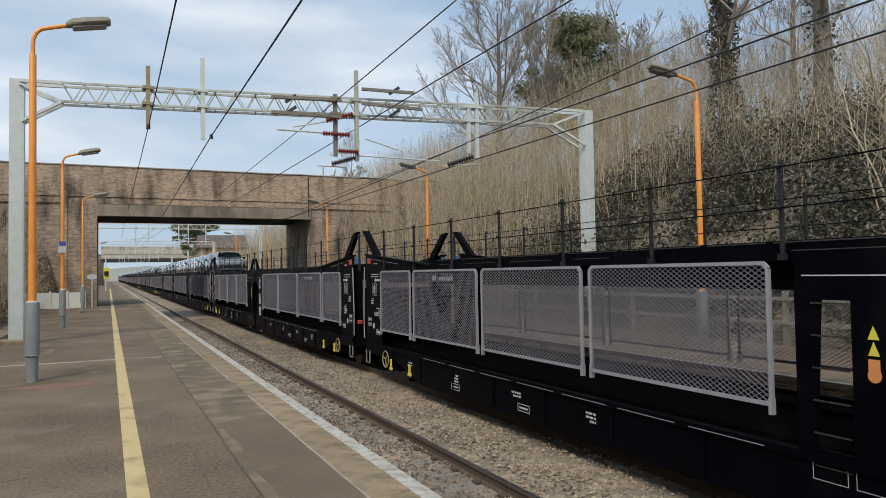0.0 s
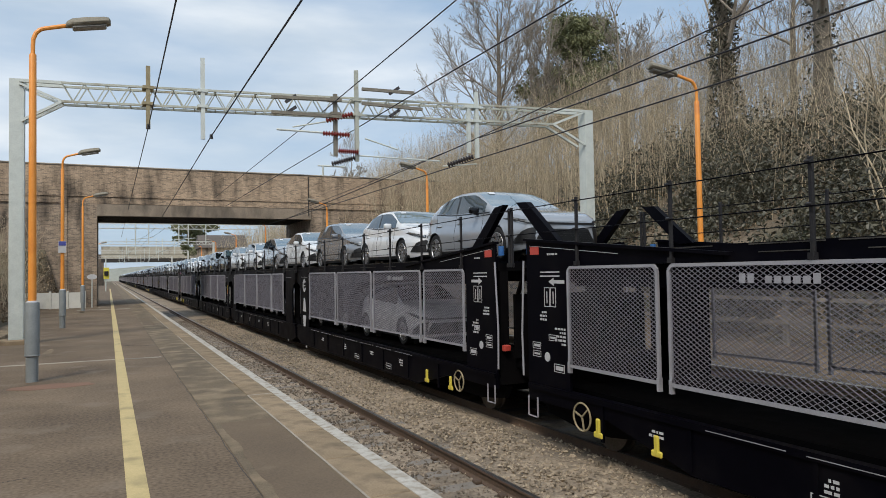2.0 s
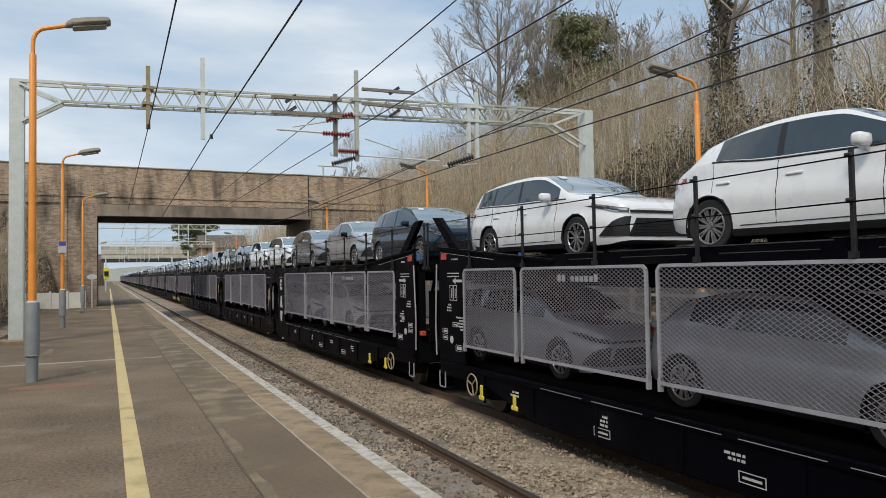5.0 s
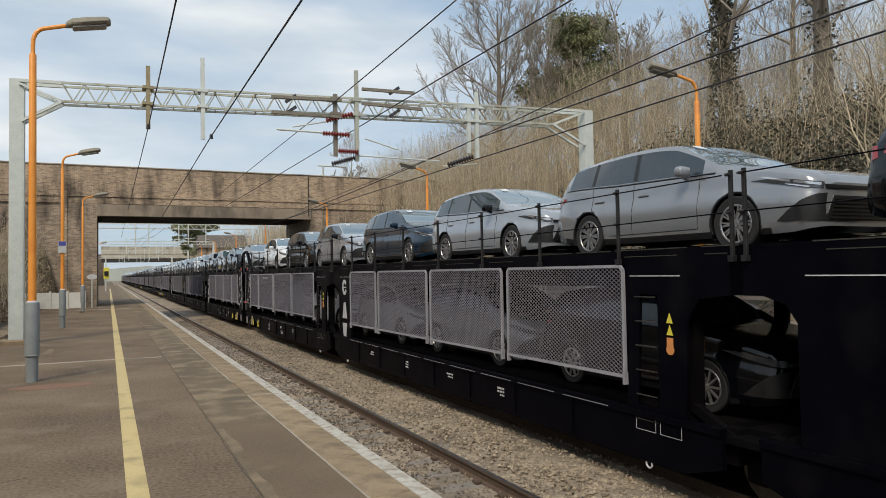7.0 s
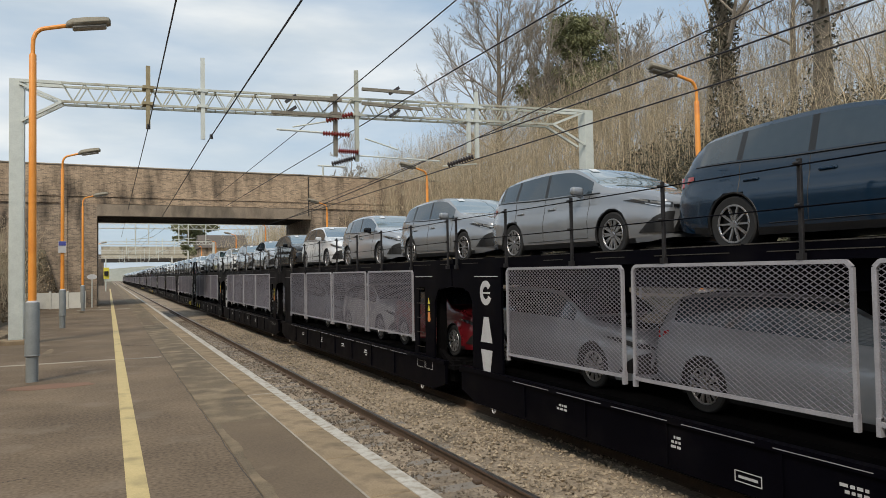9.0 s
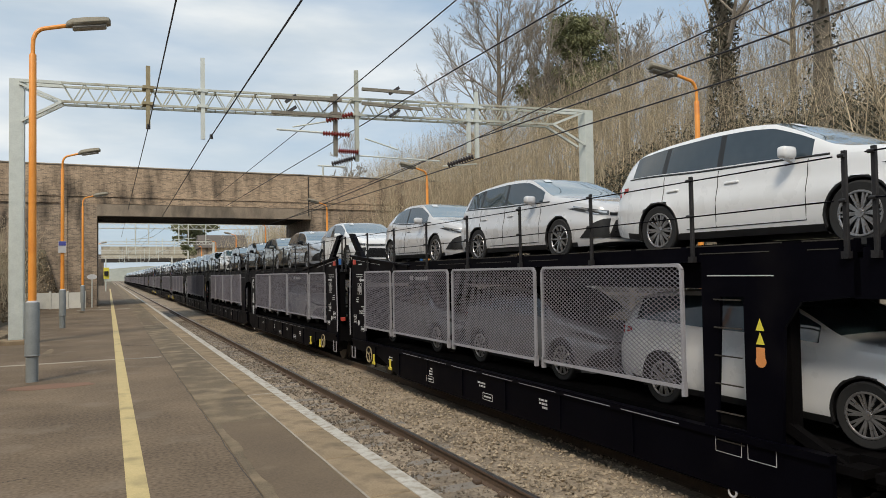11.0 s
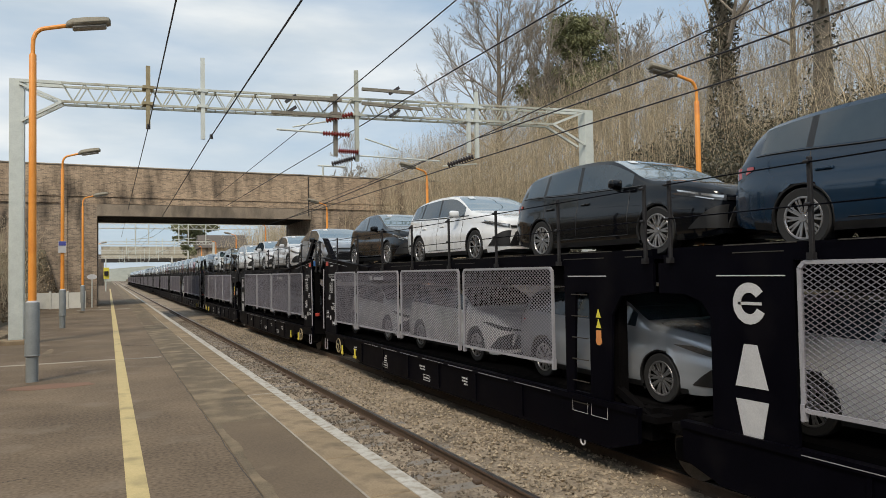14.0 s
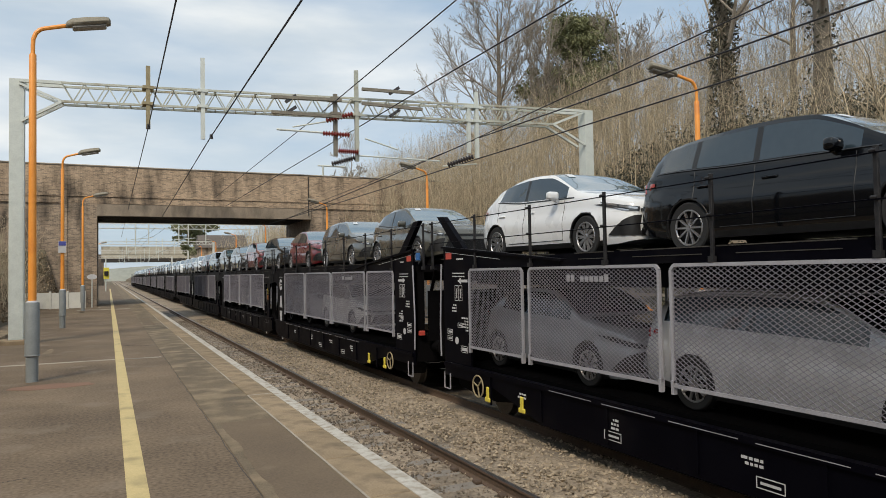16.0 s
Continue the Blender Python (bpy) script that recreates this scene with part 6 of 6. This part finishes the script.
def branching(rng, base, height, trunk_r, levels=5, spread=0.55, first=0.3, split=3, curve_up=0.15, droop=0.0):
    """Paths of a bare tree: trunk, limbs, branches, twigs."""
    out = []
    def grow(p, d, length, r, level):
        k = 6
        pts, q, dd = [p], p.copy(), d.copy()
        for _ in range(k - 1):
            dd = dd + rng.normal(0, 0.10 if level else 0.04, 3) + np.array([0, 0, curve_up * (0.5 if level else 0.1) - droop * level * 0.04])
            dd /= np.linalg.norm(dd)
            q = q + dd * length / (k - 1)
            pts.append(q.copy())
        end = 0.45 if level == 0 else 0.5
        out.append((np.array(pts), np.linspace(r, r * end if level < levels else r * 0.2, k)))
        if level >= levels:
            return
        nb = split + (5 if level == 0 else 1 if level < 3 else 2)
        for j in range(nb):
            f = first + (1 - first) * (j + rng.uniform(0.2, 1.0)) / nb if level == 0 else rng.uniform(0.25, 1.0)
            f = min(f, 0.98)
            i = min(int(f * (k - 1)), k - 2)
            pp = pts[i] + (pts[i + 1] - pts[i]) * (f * (k - 1) - i)
            side = rng.normal(size=3)
            side -= dd * side.dot(dd)
            side /= np.linalg.norm(side)
            nd = dd * (1 - spread) + side * spread * rng.uniform(0.8, 1.4) + np.array([0, 0, 0.18])
            nd /= np.linalg.norm(nd)
            grow(pp, nd, length * rng.uniform(0.42, 0.66) * (1.0 if level else 0.85 - 0.35 * f), r * (1 - 0.5 * f) * rng.uniform(0.42, 0.62), level + 1)
        grow(pts[-1], dd, length * 0.55, r * end, level + 1)
    grow(np.array(base, float), np.array([rng.normal(0, 0.03), rng.normal(0, 0.03), 1.0]), height * 0.55, trunk_r, 0)
    return out


def bare_tree(label, x, y, height, r, seed, levels=5, spread=0.5, first=0.3, split=3, min_r=0.006):
    rng = np.random.default_rng(seed)
    t = thing("bare_tree", label, "tree", "bare trees on the bank", at=pose(x, y, ground_z(x, y) - 0.2))
    br = branching(rng, (0, 0, 0), height, r, levels, spread, first, split)
    trunk = [b for b in br if b[1][0] > r * 0.9]
    rest = [b for b in br if b[1][0] <= r * 0.9]
    strands("trunk", [b[0] for b in trunk], [b[1] for b in trunk], M_TRUNK, t, "grey-brown trunk", 8)
    strands("crown", [b[0] for b in rest], [np.maximum(b[1], min_r) for b in rest], M_BARK, t, "crown of bare branches and twigs", 4)
    return t, trunk


def dome_tree(label, x, y, height, width, r, seed):
    """A broadleaf tree in winter: limbs fan out low from the trunk and rise into a rounded crown of fine twigs."""
    rng = np.random.default_rng(seed)
    t = thing("bare_tree", label, "tree", "bare trees on the bank", at=pose(x, y, ground_z(x, y) - 0.2))
    f = np.linspace(0, 1, 6)
    trunk = np.stack([0.25 * np.sin(f * 2.2), 0.1 * f, height * 0.86 * f], 1)
    strands("trunk", [trunk], [r * (1 - 0.85 * f)], M_TRUNK, t, "grey-brown trunk", 8)
    paths, radii = [], []
    def limb(p, d, length, rad, level):
        pts, q, d = [p], p, d / np.linalg.norm(d)
        for k in range(5):
            d = d + np.array([0, 0, 0.13 if level < 2 else 0.05]) + rng.normal(0, 0.07 + 0.03 * level, 3)
            d = d / np.linalg.norm(d)
            q = q + d * length / 5
            pts.append(q)
        paths.append(np.array(pts))
        radii.append(np.maximum(rad * (1 - 0.75 * f), 0.009))
        if level == 3:
            return
        for j in range((10, 8, 6)[level]):
            g = 0.22 + 0.78 * (j + rng.random()) / (10, 8, 6)[level]
            i = min(int(g * 5), 4)
            b = pts[i] + (pts[i + 1] - pts[i]) * (g * 5 - i)
            ax = pts[i + 1] - pts[i]
            ax = ax / np.linalg.norm(ax)
            side = np.cross(ax, rng.normal(size=3))
            side = side / np.linalg.norm(side)
            limb(b, ax + side * rng.uniform(0.45, 0.85), length * rng.uniform(0.30, 0.48) * (1.25 - 0.55 * g), rad * (0.55 - 0.25 * g), level + 1)
    n = 20
    for k in range(n):
        g = 0.16 + 0.80 * k / n
        a = 2.4 * k + rng.uniform(-0.4, 0.4)
        out = 1.35 - 0.95 * g
        i = min(int(g * 5), 4)
        b = trunk[i] + (trunk[i + 1] - trunk[i]) * (g * 5 - i)
        limb(b, np.array([math.cos(a) * out, math.sin(a) * out, 0.62]), width * (1.05 - 0.55 * g), r * 0.42 * (1 - 0.6 * g), 0)
    strands("crown", paths, radii, M_BARK, t, "rounded crown of bare branches and fine twigs", 3)


def ivied_tree(x, y, height, r, seed, leaf_count):
    t, trunk = bare_tree("tall bare tree with an ivy-clad trunk", x, y, height, r, seed, 4, 0.6, 0.45, 2, 0.012)
    rng = np.random.default_rng(seed + 50)
    n = leaf_count
    f = rng.random(n) ** 0.8
    path = trunk[0][0]
    i = np.minimum((f * 5).astype(int), 4)
    p = path[i] + (path[i + 1] - path[i]) * (f * 5 - i)[:, None]
    a = rng.uniform(0, 2 * np.pi, n)
    lump = 1 + 0.5 * np.sin(f * 17 + a * 2) * rng.random(n)
    rr = (r * 0.9 + 0.32 * rng.random(n) ** 0.6) * lump * (1.1 - 0.35 * f)
    c = p + np.stack([np.cos(a) * rr, np.sin(a) * rr, rng.normal(0, 0.1, n)], 1)
    leaves("ivy", c, 0.085, M_IVY, t, "dark green ivy on the trunk", seed)


def evergreen(label, x, y, z0, height, width, seed, n=9000, leaf=0.14, clumps=52):
    t = thing("evergreen_tree", label, "tree", "evergreens", at=pose(x, y, ground_z(x, y) - 0.2))
    rng = np.random.default_rng(seed)
    zb = z0 - ground_z(x, y)
    br = branching(rng, (0, 0, 0), (zb + height) * 1.2, 0.28, 3, 0.6, 0.5, 3)
    strands("trunk", [br[0][0]], [br[0][1]], M_BARK, t, "trunk", 8)
    strands("branch_framework", [b[0] for b in br[1:]], [b[1] for b in br[1:]], M_BARK, t, "dark branches", 4)
    cl = []
    for _ in range(clumps):
        f = rng.random()
        a = rng.uniform(0, 6.28)
        w = width * (0.2 + 0.8 * math.sin(math.pi * min(0.10 + 0.85 * f, 1))) * rng.uniform(0.0, 1.2)
        cl.append((w * math.cos(a), w * math.sin(a), zb + height * f, rng.uniform(0.35, 1.0)))
    cl = np.array(cl)
    i = rng.integers(0, len(cl), n)
    off = rng.normal(0, 0.68, (n, 3)) * cl[i, 3:4] * np.array([1, 1, 0.6])
    leaves("crown", cl[i, :3] + off, leaf, M_NEEDLE, t, "dark needle clumps", seed, 0.1)


def build_plants():
    rng = np.random.default_rng(21)
    # dense coppice on the bank across the tracks
    def scatter(n, x0, x1, y0, y1, power=1.0):
        return np.stack([x0 + (x1 - x0) * rng.random(n) ** power, y0 + (y1 - y0) * rng.random(n)], 1)
    a = brush(rng, scatter(4000, 14.2, 31, 21, 75), 6.4, 0.05, twigs=7)
    b = brush(rng, scatter(620, 18.0, 30, 4, 23, 0.8), 4.6, 0.17, twigs=10, r0=0.013, twig_len=0.42)
    c = brush(rng, scatter(1300, 13.6, 34, 76, 170), 5.2, 0.06, twigs=5, r0=0.03)
    d = brush(rng, scatter(1100, -9.5, -3.6, 14, 46), 3.2, 0.16, twigs=8, r0=0.013)
    for nm, lab, lots in (("coppice_brush", "dense tan bare saplings on the bank", a), ("tangled_brush", "tangled pale bare shrubs on the bank", b),
                          ("distant_brush", "brown bare brush farther along the bank", c), ("bank_brush", "thin bare saplings beside the platform", d)):
        t = thing(nm, lab, "brush")
        t["kind"] = "stuff"
        strands("stems", *lots[0], M_STEM, t)
        strands("twigs", *lots[1], M_STEM, t)
    # pale shrubs fanning out from single stools
    for x, y, h, n in ((15.6, 7.6, 5.6, 20), (16.6, 9.6, 6.2, 22), (17.6, 6.4, 6.4, 18), (20.5, 9.0, 6.6, 18), (21.5, 12.5, 5.6, 12)):
        xy = np.array([[x, y]] * n) + rng.normal(0, 0.22, (n, 2))
        f = brush(rng, xy, h, 0.22, twigs=12, r0=0.021, twig_len=0.36)
        t = thing("coppiced_shrub", "pale bare shrub fanning from one stool on the bank", "shrub", "coppiced shrubs")
        strands("stem_clump", *f[0], M_STEM, t, sides=5)["kind"] = "stuff"
        strands("twig_spray", *f[1], M_STEM, t)["kind"] = "stuff"
    # far shrubs over the rim of the cutting
    e = brush(rng, scatter(900, 31, 44, 10, 90), 7.5, 0.10, twigs=12, r0=0.022, twig_len=0.4)
    t = thing("rim_brush", "grey bare scrub along the top of the bank", "brush")
    t["kind"] = "stuff"
    strands("stems", *e[0], M_BARK, t)
    strands("twigs", *e[1], M_BARK, t)
    # undergrowth
    def carpet(n, x0, x1, y0, y1, lift):
        xy = scatter(n, x0, x1, y0, y1)
        clump = np.array([noise.noise((x * 0.45, y * 0.45, 7.0)) for x, y in xy])
        xy = xy[clump > -0.12 + 0.3 * (rng.random(n) - 0.5)]
        z = np.array([ground_z(x, y) for x, y in xy])
        return np.column_stack([xy, z + lift * rng.random(len(xy)) ** 1.6])
    tagged(leaves("ivy_undergrowth", carpet(60000, 13.2, 27, 3, 27, 1.2), 0.075, M_IVY, seed=4), "dark ivy and bramble leaves on the bank", "undergrowth", kind="stuff")
    tagged(leaves("bramble_thicket", carpet(42000, 14.0, 23, 4, 25, 2.4), 0.065, M_IVY, seed=14), "dull green bramble thicket on the bank", "undergrowth", kind="stuff")
    tagged(leaves("ivy_patch", carpet(9000, 13.4, 24, 27, 60, 0.7), 0.085, M_IVY, seed=6), "patchy dark ivy among the saplings", "undergrowth", kind="stuff")
    tagged(leaves("leaf_litter", carpet(26000, 13.0, 28, 3, 50, 0.12), 0.06, M_DEAD, seed=5), "brown fallen leaves on the bank", "leaf litter", kind="stuff")
    tagged(leaves("bank_litter", carpet(42000, -9, -3.45, 8, 46, 0.35), 0.06, M_DEAD, seed=8), "brown fallen leaves beside the platform", "leaf litter", kind="stuff")
    xy = scatter(30000, -7.5, -2.3, 30, 45.9)
    z = np.array([ground_z(x, y) for x, y in xy])
    ok = z > 0.05
    tagged(leaves("leaf_drift", np.column_stack([xy, z + 0.06 * rng.random(len(xy))])[ok], 0.075, M_DEAD, seed=9), "tan dead leaves drifted against the bridge wall", "leaf litter", kind="stuff")
    # large trees
    dome_tree("tall bare broadleaf tree with a rounded twiggy crown", 28.9, 49.2, 17.0, 8.6, 0.36, 3)
    dome_tree("bare broadleaf tree behind the evergreen", 40.5, 47.0, 14.0, 6.0, 0.30, 9)
    bare_tree("tall slim bare tree", 31.5, 47, 20, 0.2, 14, 5, 0.4, 0.35, 2, 0.010)
    bare_tree("bare tree above the bank", 38, 44, 17, 0.26, 8, 5, 0.5, 0.3, 2, 0.010)
    bare_tree("bare tree above the bank", 35, 33, 15, 0.24, 18, 5, 0.55, 0.3, 2, 0.009)
    bare_tree("bare tree above the bank", 33, 25, 14, 0.22, 28, 5, 0.55, 0.3, 2, 0.008)
    bare_tree("small bare tree behind the gantry", 19.5, 62, 10, 0.14, 33, 5, 0.5, 0.3, 2, 0.011)
    bare_tree("bare tree above the bank", 27.5, 14, 12, 0.2, 38, 5, 0.55, 0.3, 2, 0.007)
    ivied_tree(25.0, 22.2, 17, 0.36, 41, 3200)
    ivied_tree(25.2, 17.8, 16, 0.42, 43, 500)
    evergreen("dark evergreen among bare trees", 36.6, 48.4, 13.2, 10.3, 4.3, 52, 52000, 0.115, 130)
    evergreen("dark evergreen beyond the bridge", 20.5, 198, 8.0, 11.0, 5.5, 53, 22000, 0.26)


# ---------------------------------------------------------------- smaller things round the station
def build_small_things():
    f = thing("fence", "low pale grey panel fence beside the platform", "fence")
    for k in range(5):
        x = -4.6 + 0.85 * k
        y = 44.2 - 0.1 * k
        part("fence_post", made(bevelled, x - 0.05, x + 0.05, y - 0.05, y + 0.05, -0.1, 0.98, 0.01), M_FENCE, f)
        if k < 4:
            part("fence_panel", made(box, x + 0.06, x + 0.79, y - 0.02, y + 0.02, 0.02, 0.90), M_FENCE, f)
    f = thing("fence", "dark post and rail fence behind the platform", "fence")
    for k in range(26):
        y = 3.0 + 2.4 * k
        part("fence_post", made(box, 12.93, 13.03, y - 0.05, y + 0.05, -0.2, 1.15), M_BARK, f)
    for z in (0.45, 0.95):
        part("fence_rail", made(box, 12.90, 12.93, 3, 63, z, z + 0.08), M_BARK, f)
    # sign on the pier, notice on a lamp
    s = thing("oval_sign", "small white oval sign on a post", "sign")
    part("sign_post", made(tube, [(-0.85, 44.6, 0), (-0.85, 44.6, 1.7)], 0.03, 8), M_GALV, s)
    bm = bmesh.new()
    tube(bm, [(0, 0, 0), (0, 0.03, 0)], [1, 1], 24)
    for v in bm.verts:
        v.co = Vector((-0.85 + v.co.x * 0.27, 44.54 + v.co.y, 1.75 + v.co.z * 0.15))
    part("sign_plate", bm, M_WHITE, s, "white oval plate")
    s = thing("notice_plate", "small blue and white notice on a lamp pole", "sign")
    part("plate", made(bevelled, -1.53, -1.29, 26.80, 26.82, 2.55, 2.95, 0.005), M_WHITE, s)
    part("plate_heading", made(box, -1.52, -1.30, 26.785, 26.798, 2.80, 2.94), M_SIGN_B, s)
    # signal at the platform end
    g = thing("signal", "yellow-faced signal on a post at the platform end", "signal")
    part("signal_post", made(tube, [(-0.3, 96, 0), (-0.3, 96, 4.0)], 0.07, 10), M_GALV, g)
    part("signal_head", made(bevelled, -0.48, 0.0, 95.52, 95.69, 1.95, 2.5, 0.03), M_BLACK, g, "black signal head")
    part("yellow_board", made(bevelled, -0.55, 0.08, 95.7, 95.78, 1.55, 2.95, 0.02), M_SIGN_Y, g, "yellow board")
    # house beyond the bridge
    h = thing("house", "brick house with a slate roof beyond the bridge", "house")
    hx0, hx1, hz = 14.2, 22.4, 2.0
    part("wall", made(box, hx0 + 0.4, hx1 - 0.4, 126, 134, hz - 1.5, hz + 4.6), M_BRICKWORK, h)
    bm = bmesh.new()
    prism(bm, [(125.5, hz + 4.6), (134.5, hz + 4.6), (130, hz + 7.0)], "x", hx0, hx1)
    part("roof", bm, M_ROOF, h, "slate roof")
    for k in range(2):
        w = part("window", made(box, hx0 + 1.6 + 3.4 * k, hx0 + 2.9 + 3.4 * k, 125.94, 126.02, hz + 2.2, hz + 3.6), M_FENCE, h)
        part("pane", made(box, hx0 + 1.7 + 3.4 * k, hx0 + 2.8 + 3.4 * k, 125.92, 125.94, hz + 2.3, hz + 3.5), M_GLASS, w)
    # cable trough and lineside boxes beside the track
    c = thing("cable_trough", "weathered concrete cable trough beside the mast foot", "trough")
    for k in range(12):
        part("trough_lid", made(bevelled, -3.05, -2.65, 17 + k * 0.9, 17.88 + k * 0.9, 0.0, 0.10, 0.01), M_COPING, c)


build_plants()
build_small_things()


# ---------------------------------------------------------------- what moves
def motions():
    for ob, u in MOVING:
        x, z = ob.location.x, ob.location.z
        walk(ob, [(t, pose(x, u - travelled(t), z)) for t in (0, 2, 4, 6, 8, 10, 12, 14, 16)])


motions()
